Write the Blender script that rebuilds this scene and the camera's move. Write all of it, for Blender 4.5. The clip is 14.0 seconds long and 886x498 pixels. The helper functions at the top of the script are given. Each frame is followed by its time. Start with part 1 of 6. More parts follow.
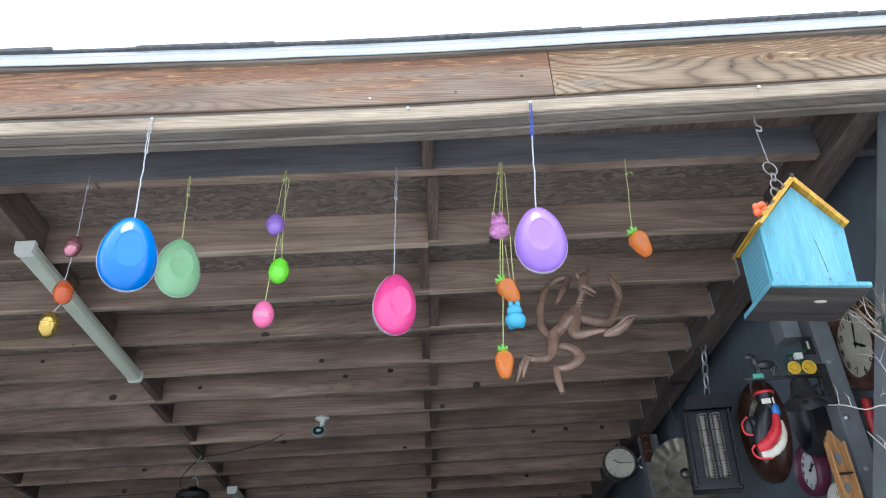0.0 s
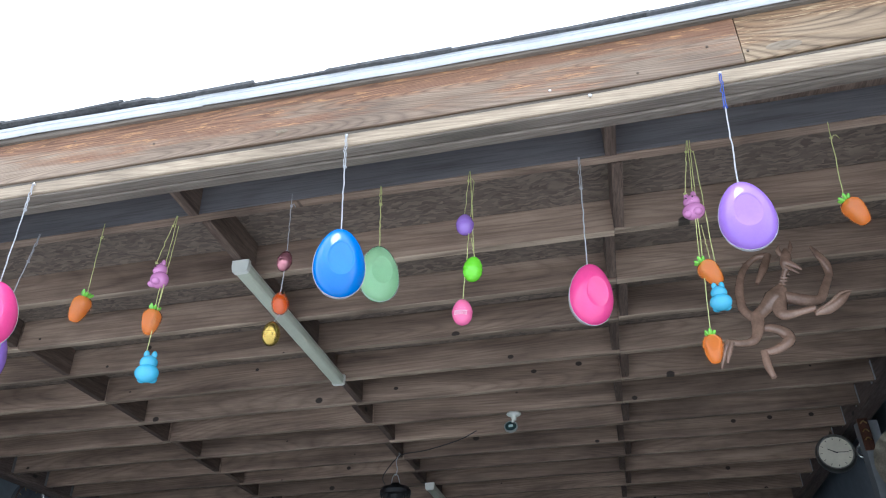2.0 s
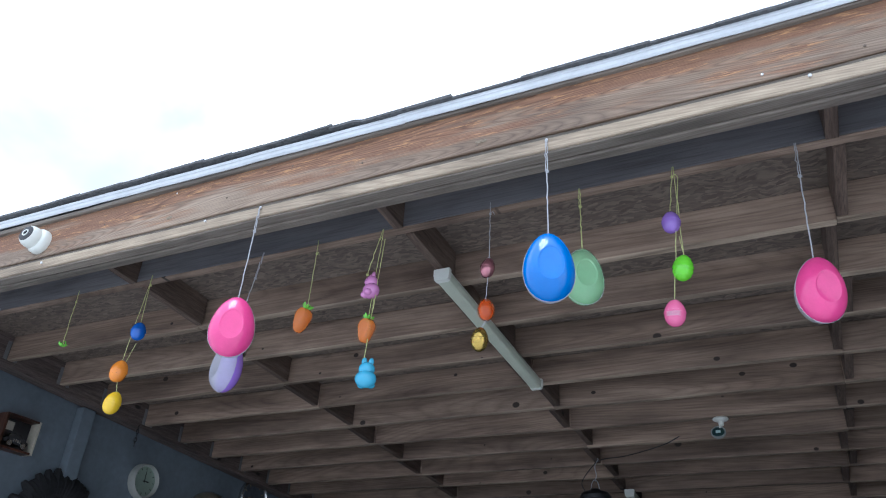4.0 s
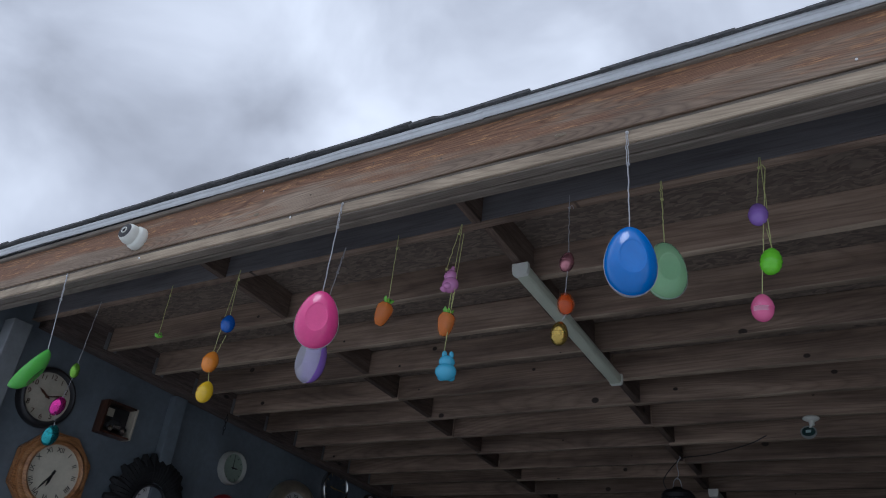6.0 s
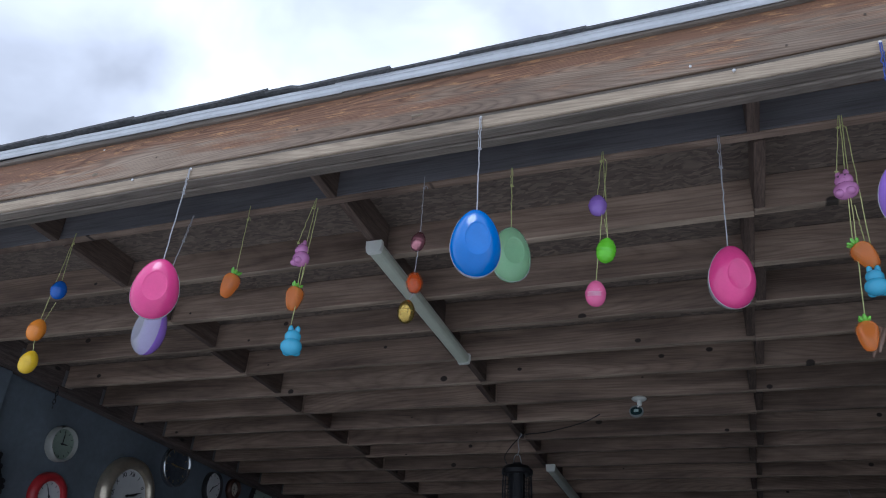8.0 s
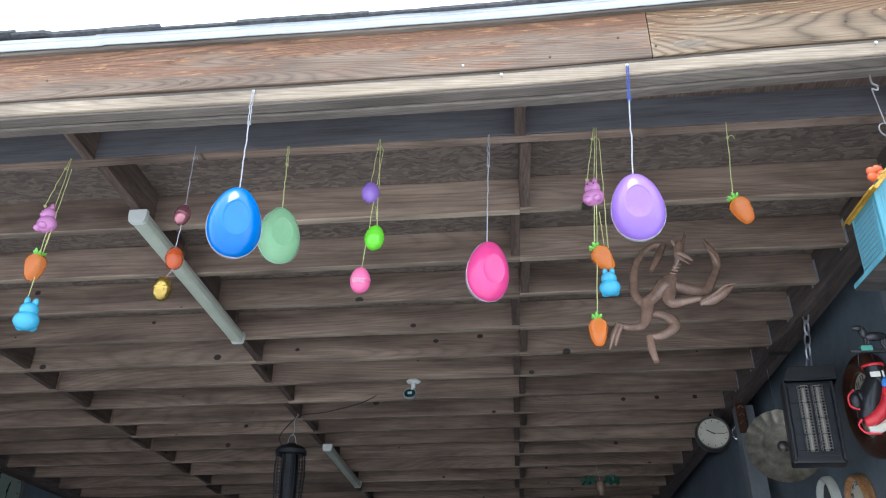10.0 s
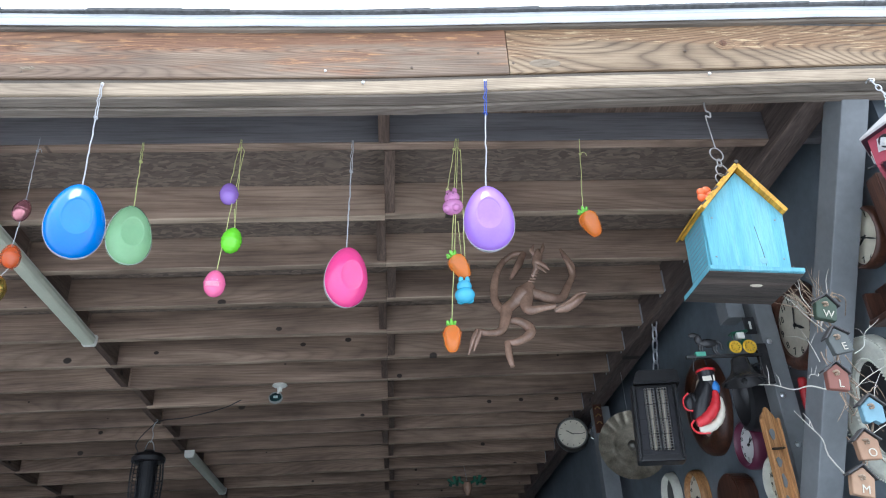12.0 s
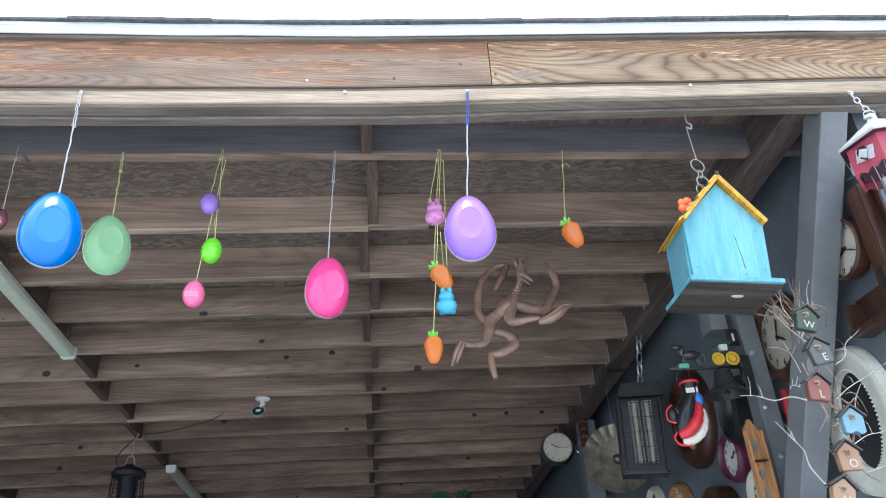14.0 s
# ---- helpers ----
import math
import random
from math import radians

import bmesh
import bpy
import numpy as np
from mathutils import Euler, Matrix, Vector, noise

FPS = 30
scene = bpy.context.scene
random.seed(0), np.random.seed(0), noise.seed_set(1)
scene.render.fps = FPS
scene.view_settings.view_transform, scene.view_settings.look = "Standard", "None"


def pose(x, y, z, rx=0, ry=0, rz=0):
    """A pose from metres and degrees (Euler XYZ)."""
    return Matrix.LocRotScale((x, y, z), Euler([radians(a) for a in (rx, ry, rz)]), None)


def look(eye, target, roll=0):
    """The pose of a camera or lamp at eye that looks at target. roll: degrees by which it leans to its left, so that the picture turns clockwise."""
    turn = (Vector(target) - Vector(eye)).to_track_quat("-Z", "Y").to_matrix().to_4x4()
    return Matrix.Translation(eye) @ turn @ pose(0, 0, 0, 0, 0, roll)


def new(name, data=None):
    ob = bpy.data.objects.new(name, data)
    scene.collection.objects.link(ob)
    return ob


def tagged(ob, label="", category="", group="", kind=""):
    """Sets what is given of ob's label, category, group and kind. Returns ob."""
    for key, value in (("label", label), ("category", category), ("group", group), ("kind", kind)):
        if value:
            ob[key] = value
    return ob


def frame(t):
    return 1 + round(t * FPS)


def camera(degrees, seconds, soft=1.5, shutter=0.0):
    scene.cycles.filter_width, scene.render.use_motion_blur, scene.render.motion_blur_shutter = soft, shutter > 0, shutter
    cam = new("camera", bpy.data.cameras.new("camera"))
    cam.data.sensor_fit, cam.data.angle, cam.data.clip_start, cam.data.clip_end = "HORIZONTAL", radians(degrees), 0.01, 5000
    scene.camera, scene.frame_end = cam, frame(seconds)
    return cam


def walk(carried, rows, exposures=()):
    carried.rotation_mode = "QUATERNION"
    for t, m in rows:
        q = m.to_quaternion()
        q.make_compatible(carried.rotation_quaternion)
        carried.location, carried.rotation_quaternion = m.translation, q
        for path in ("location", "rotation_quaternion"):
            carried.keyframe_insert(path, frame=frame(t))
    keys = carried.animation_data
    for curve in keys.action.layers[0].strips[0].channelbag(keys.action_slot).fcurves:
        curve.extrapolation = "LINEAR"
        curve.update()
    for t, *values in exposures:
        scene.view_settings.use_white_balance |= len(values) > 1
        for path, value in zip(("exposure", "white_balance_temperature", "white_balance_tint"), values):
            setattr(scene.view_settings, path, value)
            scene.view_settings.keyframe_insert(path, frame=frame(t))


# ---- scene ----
cam = camera(61.7, 14.0, soft=1.1)
PATH = [
    (0, (-0.099, -0.035, 1.574), (-0.018, 1.704, 2.558), -3.9),
    (0.5, (-0.103, -0.036, 1.568), (-0.086, 1.705, 2.553), -3.6),
    (1, (-0.12, -0.03, 1.569), (-0.203, 1.707, 2.556), -3.3),
    (1.5, (-0.156, -0.041, 1.567), (-0.367, 1.683, 2.559), -2.5),
    (2, (-0.187, -0.049, 1.562), (-0.539, 1.649, 2.557), -1.4),
    (2.5, (-0.212, -0.059, 1.573), (-0.695, 1.611, 2.563), -0.2),
    (3, (-0.222, -0.063, 1.555), (-0.822, 1.563, 2.553), 0.9),
    (3.5, (-0.246, -0.079, 1.558), (-0.944, 1.508, 2.556), 2.2),
    (4, (-0.278, -0.086, 1.558), (-1.066, 1.458, 2.556), 3.5),
    (6.5, (-0.281, -0.109, 1.543), (-1.256, 1.344, 2.511), 6.6),
    (7, (-0.26, -0.097, 1.54), (-1.163, 1.405, 2.502), 6.2),
    (7.5, (-0.26, -0.095, 1.532), (-1.045, 1.474, 2.493), 4.9),
    (8, (-0.238, -0.084, 1.543), (-0.89, 1.551, 2.492), 3.7),
    (8.5, (-0.208, -0.066, 1.544), (-0.721, 1.622, 2.485), 2.6),
    (9, (-0.177, -0.048, 1.558), (-0.561, 1.682, 2.485), 1.6),
    (11.5, (-0.061, -0.058, 1.577), (0.044, 1.724, 2.479), -2.9),
    (12, (-0.046, -0.071, 1.576), (0.114, 1.706, 2.481), -3.5),
    (12.5, (-0.038, -0.072, 1.574), (0.16, 1.699, 2.483), -3.9),
    (13, (-0.029, -0.062, 1.572), (0.185, 1.704, 2.486), -4.1),
    (13.5, (-0.025, -0.061, 1.57), (0.188, 1.702, 2.489), -4.2),
    (14, (-0.027, -0.058, 1.569), (0.166, 1.698, 2.506), -3.9),
]
STOPS = [(0, 0.58, 5500, 8), (3.0, 0.45, 5500, 8), (4.0, 0.05, 5300, 9), (5.0, -0.6, 5400, 11), (6.3, -1.28, 5450, 12), (7.5, -1.0, 5400, 12), (8.2, -0.5, 5300, 12), (8.5, -0.15, 5350, 11), (9.0, 0.5, 5350, 9), (9.6, 0.6, 5450, 8), (14, 0.7, 5500, 8)]
walk(cam, [(t, look(eye, target, roll)) for t, eye, target, roll in PATH], STOPS)

# ---- world and light ----
world = bpy.data.worlds.new("overcast_sky")
scene.world = world
world.use_nodes = True
wn, wl = world.node_tree.nodes, world.node_tree.links
wn.clear()
w_out = wn.new("ShaderNodeOutputWorld")
w_sky = wn.new("ShaderNodeTexSky")
w_sky.sky_type, w_sky.sun_disc = "NISHITA", False
w_sky.sun_elevation, w_sky.sun_rotation = radians(55), radians(200)
w_bg = wn.new("ShaderNodeBackground")
w_bg.inputs["Strength"].default_value = 0.1
wl.new(w_sky.outputs[0], w_bg.inputs["Color"])
w_tc = wn.new("ShaderNodeTexCoord")
w_map = wn.new("ShaderNodeMapping")
w_map.inputs["Scale"].default_value = (1.0, 1.0, 1.25)
wl.new(w_tc.outputs["Generated"], w_map.inputs["Vector"])
w_noise = wn.new("ShaderNodeTexNoise")
for key, v in (("Scale", 3.1), ("Detail", 6.0), ("Roughness", 0.47), ("Distortion", 0.35)):
    w_noise.inputs[key].default_value = v
wl.new(w_map.outputs[0], w_noise.inputs["Vector"])
w_ramp = wn.new("ShaderNodeValToRGB")
w_ramp.color_ramp.elements[0].position, w_ramp.color_ramp.elements[0].color = 0.33, (0.385, 0.385, 0.395, 1)
w_ramp.color_ramp.elements[1].position, w_ramp.color_ramp.elements[1].color = 0.68, (1.04, 1.035, 1.02, 1)
w_mid = w_ramp.color_ramp.elements.new(0.47)
w_mid.color = (0.635, 0.635, 0.645, 1)
wl.new(w_noise.outputs["Fac"], w_ramp.inputs["Fac"])
w_cloud = wn.new("ShaderNodeBackground")
w_cloud.inputs["Strength"].default_value = 2.1
wl.new(w_ramp.outputs[0], w_cloud.inputs["Color"])
w_mix = wn.new("ShaderNodeMixShader")
w_mix.inputs[0].default_value = 0.94
wl.new(w_bg.outputs[0], w_mix.inputs[1])
wl.new(w_cloud.outputs[0], w_mix.inputs[2])
wl.new(w_mix.outputs[0], w_out.inputs["Surface"])

sun = new("sun", bpy.data.lights.new("sun", "SUN"))
sun.data.energy, sun.data.angle, sun.data.color = 1.5, radians(25), (1.0, 0.98, 0.95)
sun.matrix_world = look((0, 0, 10), (0.8, 2.6, 2.0))


# ---- materials ----
def material(name):
    m = bpy.data.materials.new(name)
    m.use_nodes = True
    return m, m.node_tree.nodes, m.node_tree.links, m.node_tree.nodes["Principled BSDF"]


def node(nodes, kind, **values):
    n = nodes.new(kind)
    for key, v in values.items():
        n.inputs[key.replace("_", " ")].default_value = v
    return n


def ramp(nodes, *stops):
    n = nodes.new("ShaderNodeValToRGB")
    while len(n.color_ramp.elements) < len(stops):
        n.color_ramp.elements.new(0.5)
    for e, (p, c) in zip(n.color_ramp.elements, stops):
        e.position, e.color = p, (*c, 1)
    return n


def mix(nodes, links, mode, fac, a, b):
    n = nodes.new("ShaderNodeMix")
    n.data_type, n.blend_type = "RGBA", mode
    for socket, v in ((n.inputs[0], fac), (n.inputs[6], a), (n.inputs[7], b)):
        if isinstance(v, bpy.types.NodeSocket):
            links.new(v, socket)
        else:
            socket.default_value = v if socket == n.inputs[0] else (*v, 1)
    return n.outputs[2]


def bump(nodes, links, bsdf, height, strength, distance):
    n = node(nodes, "ShaderNodeBump", Strength=strength, Distance=distance)
    links.new(height, n.inputs["Height"])
    links.new(n.outputs[0], bsdf.inputs["Normal"])


def spread(nodes, links, scale):
    """Object coordinates, shifted for each object, at a scale along x, y and z."""
    tc, info = nodes.new("ShaderNodeTexCoord"), nodes.new("ShaderNodeObjectInfo")
    mul = nodes.new("ShaderNodeVectorMath")
    mul.operation = "SCALE"
    mul.inputs[0].default_value = (37.0, 11.0, 23.0)
    links.new(info.outputs["Random"], mul.inputs["Scale"])
    add = nodes.new("ShaderNodeVectorMath")
    links.new(tc.outputs["Object"], add.inputs[0])
    links.new(mul.outputs[0], add.inputs[1])
    m = nodes.new("ShaderNodeMapping")
    m.inputs["Scale"].default_value = scale
    links.new(add.outputs[0], m.inputs["Vector"])
    return m.outputs[0], add.outputs[0], info.outputs["Random"]


def wood(name, dark, mid, light, along="x", rough=0.75, knots=True, relief=0.5, lines=0.6, streak=0.85):
    m, nodes, links, bsdf = material(name)
    scale = {"x": (1.6, 22, 22), "y": (22, 1.6, 22), "z": (22, 22, 1.6)}[along]
    co, raw, rnd = spread(nodes, links, scale)
    big = node(nodes, "ShaderNodeTexNoise", Scale=1.0, Detail=3.0, Distortion=0.6)
    links.new(co, big.inputs["Vector"])
    wave = node(nodes, "ShaderNodeTexNoise", Scale=3.4, Detail=6.0, Roughness=0.65, Distortion=1.2)
    links.new(co, wave.inputs["Vector"])
    r1 = ramp(nodes, (0.28, dark), (0.5, mid), (0.74, light))
    links.new(big.outputs["Fac"], r1.inputs["Fac"])
    r2 = ramp(nodes, (0.33, (0.5, 0.47, 0.44)), (0.62, (1.12, 1.1, 1.08)))
    links.new(wave.outputs["Fac"], r2.inputs["Fac"])
    col = mix(nodes, links, "MULTIPLY", streak, r1.outputs[0], r2.outputs[0])
    fine = node(nodes, "ShaderNodeTexNoise", Scale=11.0, Detail=3.0, Roughness=0.7, Distortion=0.5)
    links.new(co, fine.inputs["Vector"])
    r3 = ramp(nodes, (0.36, (0.55, 0.5, 0.46)), (0.56, (1.08, 1.06, 1.04)))
    links.new(fine.outputs["Fac"], r3.inputs["Fac"])
    col = mix(nodes, links, "MULTIPLY", lines, col, r3.outputs[0])
    tone = ramp(nodes, (0.0, (0.72, 0.7, 0.68)), (1.0, (1.18, 1.15, 1.12)))
    links.new(rnd, tone.inputs["Fac"])
    col = mix(nodes, links, "MULTIPLY", 0.8, col, tone.outputs[0])
    if knots:
        sep, com = nodes.new("ShaderNodeSeparateXYZ"), nodes.new("ShaderNodeCombineXYZ")
        links.new(raw, sep.inputs[0])
        links.new(sep.outputs["XYZ".index(along.upper())], com.inputs[0])
        links.new(sep.outputs[2 if along != "z" else 0], com.inputs[1])
        kmap = nodes.new("ShaderNodeMapping")
        kmap.inputs["Scale"].default_value = (3.2, 6.5, 1.0)
        links.new(com.outputs[0], kmap.inputs["Vector"])
        vor = node(nodes, "ShaderNodeTexVoronoi", Scale=1.0)
        vor.voronoi_dimensions = "2D"
        links.new(kmap.outputs[0], vor.inputs["Vector"])
        k = ramp(nodes, (0.055, (1, 1, 1)), (0.11, (0, 0, 0)))
        links.new(vor.outputs["Distance"], k.inputs["Fac"])
        some = ramp(nodes, (0.62, (0, 0, 0)), (0.64, (1, 1, 1)))
        links.new(vor.outputs["Color"], some.inputs["Fac"])
        here = mix(nodes, links, "MULTIPLY", 1.0, k.outputs[0], some.outputs[0])
        col = mix(nodes, links, "MIX", here, col, tuple(0.25 * v for v in dark))
    links.new(col, bsdf.inputs["Base Color"])
    bsdf.inputs["Roughness"].default_value = rough
    bump(nodes, links, bsdf, wave.outputs["Fac"], relief, 0.004)
    return m


def timber(name, dark, mid, light, rough=0.8, figure=9.0, tall=6.0, rings=0.55, knots=0.74, knot_size=0.075, peel=None, peel_low=0.0, relief=0.5, stain=0.5, run=0.55):
    """A flat-sawn board along x: cathedral figure, fine fibre, stains, round knots and, with peel, flakes of old stain above peel_low."""
    m, nodes, links, bsdf = material(name)
    co, raw, rnd = spread(nodes, links, (run, tall, tall))
    field = node(nodes, "ShaderNodeTexNoise", Scale=1.0, Detail=1.5, Roughness=0.4, Distortion=0.25)
    links.new(co, field.inputs["Vector"])
    many = nodes.new("ShaderNodeMath")
    many.operation = "MULTIPLY"
    many.inputs[1].default_value = figure
    links.new(field.outputs["Fac"], many.inputs[0])
    fold = nodes.new("ShaderNodeMath")
    fold.operation = "PINGPONG"
    fold.inputs[1].default_value = 0.5
    links.new(many.outputs[0], fold.inputs[0])
    ring = ramp(nodes, (0.0, (0.36, 0.31, 0.28)), (0.17, (0.82, 0.80, 0.78)), (0.42, (1.12, 1.11, 1.10)))
    links.new(fold.outputs[0], ring.inputs["Fac"])

    def stretched(scale, detail, rough_noise):
        mp = nodes.new("ShaderNodeMapping")
        mp.inputs["Scale"].default_value = scale
        links.new(raw, mp.inputs["Vector"])
        n = node(nodes, "ShaderNodeTexNoise", Scale=1.0, Detail=detail, Roughness=rough_noise)
        links.new(mp.outputs[0], n.inputs["Vector"])
        return n.outputs["Fac"]

    broad = stretched((1.1, 7, 9), 4.0, 0.6)
    tone = ramp(nodes, (0.3, dark), (0.5, mid), (0.72, light))
    links.new(broad, tone.inputs["Fac"])
    col = mix(nodes, links, "MULTIPLY", rings, tone.outputs[0], ring.outputs[0])
    fibre = stretched((5.0, 160, 160), 3.0, 0.65)
    thin = ramp(nodes, (0.33, (0.62, 0.58, 0.55)), (0.55, (1.06, 1.05, 1.04)))
    links.new(fibre, thin.inputs["Fac"])
    col = mix(nodes, links, "MULTIPLY", 0.6, col, thin.outputs[0])
    blot = ramp(nodes, (0.36, (0.6, 0.58, 0.58)), (0.6, (1.1, 1.09, 1.08)))
    links.new(stretched((2.2, 5, 5), 5.0, 0.62), blot.inputs["Fac"])
    col = mix(nodes, links, "MULTIPLY", stain, col, blot.outputs[0])
    board_tone = ramp(nodes, (0.0, (0.74, 0.72, 0.70)), (1.0, (1.16, 1.13, 1.10)))
    links.new(rnd, board_tone.inputs["Fac"])
    col = mix(nodes, links, "MULTIPLY", 0.8, col, board_tone.outputs[0])
    if peel:
        tc, sep = nodes.new("ShaderNodeTexCoord"), nodes.new("ShaderNodeSeparateXYZ")
        links.new(tc.outputs["Object"], sep.inputs[0])
        high = nodes.new("ShaderNodeMath")
        high.operation = "MULTIPLY_ADD"
        high.inputs[1].default_value = 2.6
        links.new(sep.outputs[2], high.inputs[0])
        links.new(stretched((1.6, 10, 16), 4.0, 0.62), high.inputs[2])
        old = ramp(nodes, (0.46 + peel_low, (0, 0, 0)), (0.60 + peel_low, (0.85, 0.85, 0.85)))
        links.new(high.outputs[0], old.inputs["Fac"])
        stained = mix(nodes, links, "MULTIPLY", 0.75, peel[0], ring.outputs[0])
        stained = mix(nodes, links, "MULTIPLY", 0.7, stained, thin.outputs[0])
        col = mix(nodes, links, "MIX", old.outputs[0], col, stained)
        bright = nodes.new("ShaderNodeMath")
        bright.operation = "MULTIPLY"
        links.new(old.outputs[0], bright.inputs[0])
        flake = ramp(nodes, (0.55, (0, 0, 0)), (0.64, (1, 1, 1)))
        links.new(stretched((11, 60, 120), 5.0, 0.75), flake.inputs["Fac"])
        links.new(flake.outputs[0], bright.inputs[1])
        col = mix(nodes, links, "MIX", bright.outputs[0], col, peel[1])
    sepk, com = nodes.new("ShaderNodeSeparateXYZ"), nodes.new("ShaderNodeCombineXYZ")
    links.new(raw, sepk.inputs[0])
    links.new(sepk.outputs[0], com.inputs[0])
    links.new(sepk.outputs[2], com.inputs[1])
    kmap = nodes.new("ShaderNodeMapping")
    kmap.inputs["Scale"].default_value = (5.5, 5.0, 1.0)
    links.new(com.outputs[0], kmap.inputs["Vector"])
    vor = node(nodes, "ShaderNodeTexVoronoi", Scale=1.0)
    vor.voronoi_dimensions = "2D"
    links.new(kmap.outputs[0], vor.inputs["Vector"])
    size = nodes.new("ShaderNodeSeparateColor")
    links.new(vor.outputs["Color"], size.inputs[0])
    reach = nodes.new("ShaderNodeMath")
    reach.operation = "MULTIPLY_ADD"
    reach.inputs[1].default_value, reach.inputs[2].default_value = knot_size, 0.3 * knot_size
    links.new(size.outputs[1], reach.inputs[0])
    part_of = nodes.new("ShaderNodeMath")
    part_of.operation = "DIVIDE"
    links.new(vor.outputs["Distance"], part_of.inputs[0])
    links.new(reach.outputs[0], part_of.inputs[1])
    core = ramp(nodes, (0.75, (1, 1, 1)), (1.05, (0.25, 0.25, 0.25)), (1.5, (0, 0, 0)))
    links.new(part_of.outputs[0], core.inputs["Fac"])
    some = ramp(nodes, (knots, (0, 0, 0)), (knots + 0.01, (1, 1, 1)))
    links.new(size.outputs[0], some.inputs["Fac"])
    here = mix(nodes, links, "MULTIPLY", 1.0, core.outputs[0], some.outputs[0])
    col = mix(nodes, links, "MIX", here, col, tuple(0.22 * v for v in dark))
    links.new(col, bsdf.inputs["Base Color"])
    bsdf.inputs["Roughness"].default_value = rough
    bump(nodes, links, bsdf, fibre, relief, 0.003)
    return m


def plain(name, color, rough=0.5, metal=0.0, vary=0.12, scale=8.0, relief=0.0, coat=0.0):
    """Paint, plastic or metal with soft mottling at two scales."""
    m, nodes, links, bsdf = material(name)
    co, raw, rnd = spread(nodes, links, (scale, scale, scale))
    n1 = node(nodes, "ShaderNodeTexNoise", Scale=1.0, Detail=5.0, Roughness=0.6)
    links.new(co, n1.inputs["Vector"])
    n2 = node(nodes, "ShaderNodeTexNoise", Scale=9.0, Detail=3.0)
    links.new(co, n2.inputs["Vector"])
    r = ramp(nodes, (0.3, tuple(v * (1 - vary) for v in color)), (0.7, tuple(min(1, v * (1 + vary)) for v in color)))
    links.new(n1.outputs["Fac"], r.inputs["Fac"])
    r2 = ramp(nodes, (0.3, (1 - vary, 1 - vary, 1 - vary)), (0.7, (1, 1, 1)))
    links.new(n2.outputs["Fac"], r2.inputs["Fac"])
    links.new(mix(nodes, links, "MULTIPLY", 0.6, r.outputs[0], r2.outputs[0]), bsdf.inputs["Base Color"])
    bsdf.inputs["Roughness"].default_value = rough
    bsdf.inputs["Metallic"].default_value = metal
    bsdf.inputs["Coat Weight"].default_value = coat
    if relief:
        bump(nodes, links, bsdf, n2.outputs["Fac"], relief, 0.003)
    return m


def plastic(name, color, clear=0.0, rough=0.22):
    """Moulded plastic, cloudy where clear is above nought."""
    m = plain(name, color, rough, vary=0.05, scale=20)
    bsdf = m.node_tree.nodes["Principled BSDF"]
    bsdf.inputs["Coat Weight"].default_value = 0.35
    bsdf.inputs["Coat Roughness"].default_value = 0.08
    bsdf.inputs["Transmission Weight"].default_value = clear
    bsdf.inputs["IOR"].default_value = 1.2 if clear else 1.46
    return m


def strands(name):
    """Oriented strand board: flakes of several browns lying every way."""
    m, nodes, links, bsdf = material(name)
    co, raw, rnd = spread(nodes, links, (1, 1, 1))
    warp = node(nodes, "ShaderNodeTexNoise", Scale=9.0, Detail=3.0)
    links.new(co, warp.inputs["Vector"])
    add = nodes.new("ShaderNodeVectorMath")
    add.operation = "MULTIPLY_ADD"
    add.inputs[1].default_value = (0.09, 0.09, 0.0)
    links.new(warp.outputs["Color"], add.inputs[0])
    links.new(co, add.inputs[2])
    layers = []
    for turn, sc in ((0.6, (22, 95, 1)), (-0.9, (27, 105, 1))):
        mp = nodes.new("ShaderNodeMapping")
        mp.inputs["Rotation"].default_value, mp.inputs["Scale"].default_value = (0, 0, turn), sc
        links.new(add.outputs[0], mp.inputs["Vector"])
        v = node(nodes, "ShaderNodeTexVoronoi", Scale=1.0)
        links.new(mp.outputs[0], v.inputs["Vector"])
        layers.append(v)
    r = ramp(nodes, (0.0, (0.085, 0.064, 0.05)), (0.5, (0.14, 0.107, 0.082)), (1.0, (0.225, 0.175, 0.135)))
    links.new(layers[0].outputs["Color"], r.inputs["Fac"])
    r2 = ramp(nodes, (0.0, (0.078, 0.058, 0.046)), (0.5, (0.13, 0.10, 0.077)), (1.0, (0.21, 0.163, 0.125)))
    links.new(layers[1].outputs["Color"], r2.inputs["Fac"])
    pick = node(nodes, "ShaderNodeTexNoise", Scale=13.0, Detail=1.0)
    links.new(co, pick.inputs["Vector"])
    rp = ramp(nodes, (0.46, (0, 0, 0)), (0.52, (1, 1, 1)))
    links.new(pick.outputs["Fac"], rp.inputs["Fac"])
    links.new(mix(nodes, links, "MIX", rp.outputs[0], r.outputs[0], r2.outputs[0]), bsdf.inputs["Base Color"])
    bsdf.inputs["Roughness"].default_value = 0.8
    bump(nodes, links, bsdf, layers[0].outputs["Distance"], 0.5, 0.003)
    return m


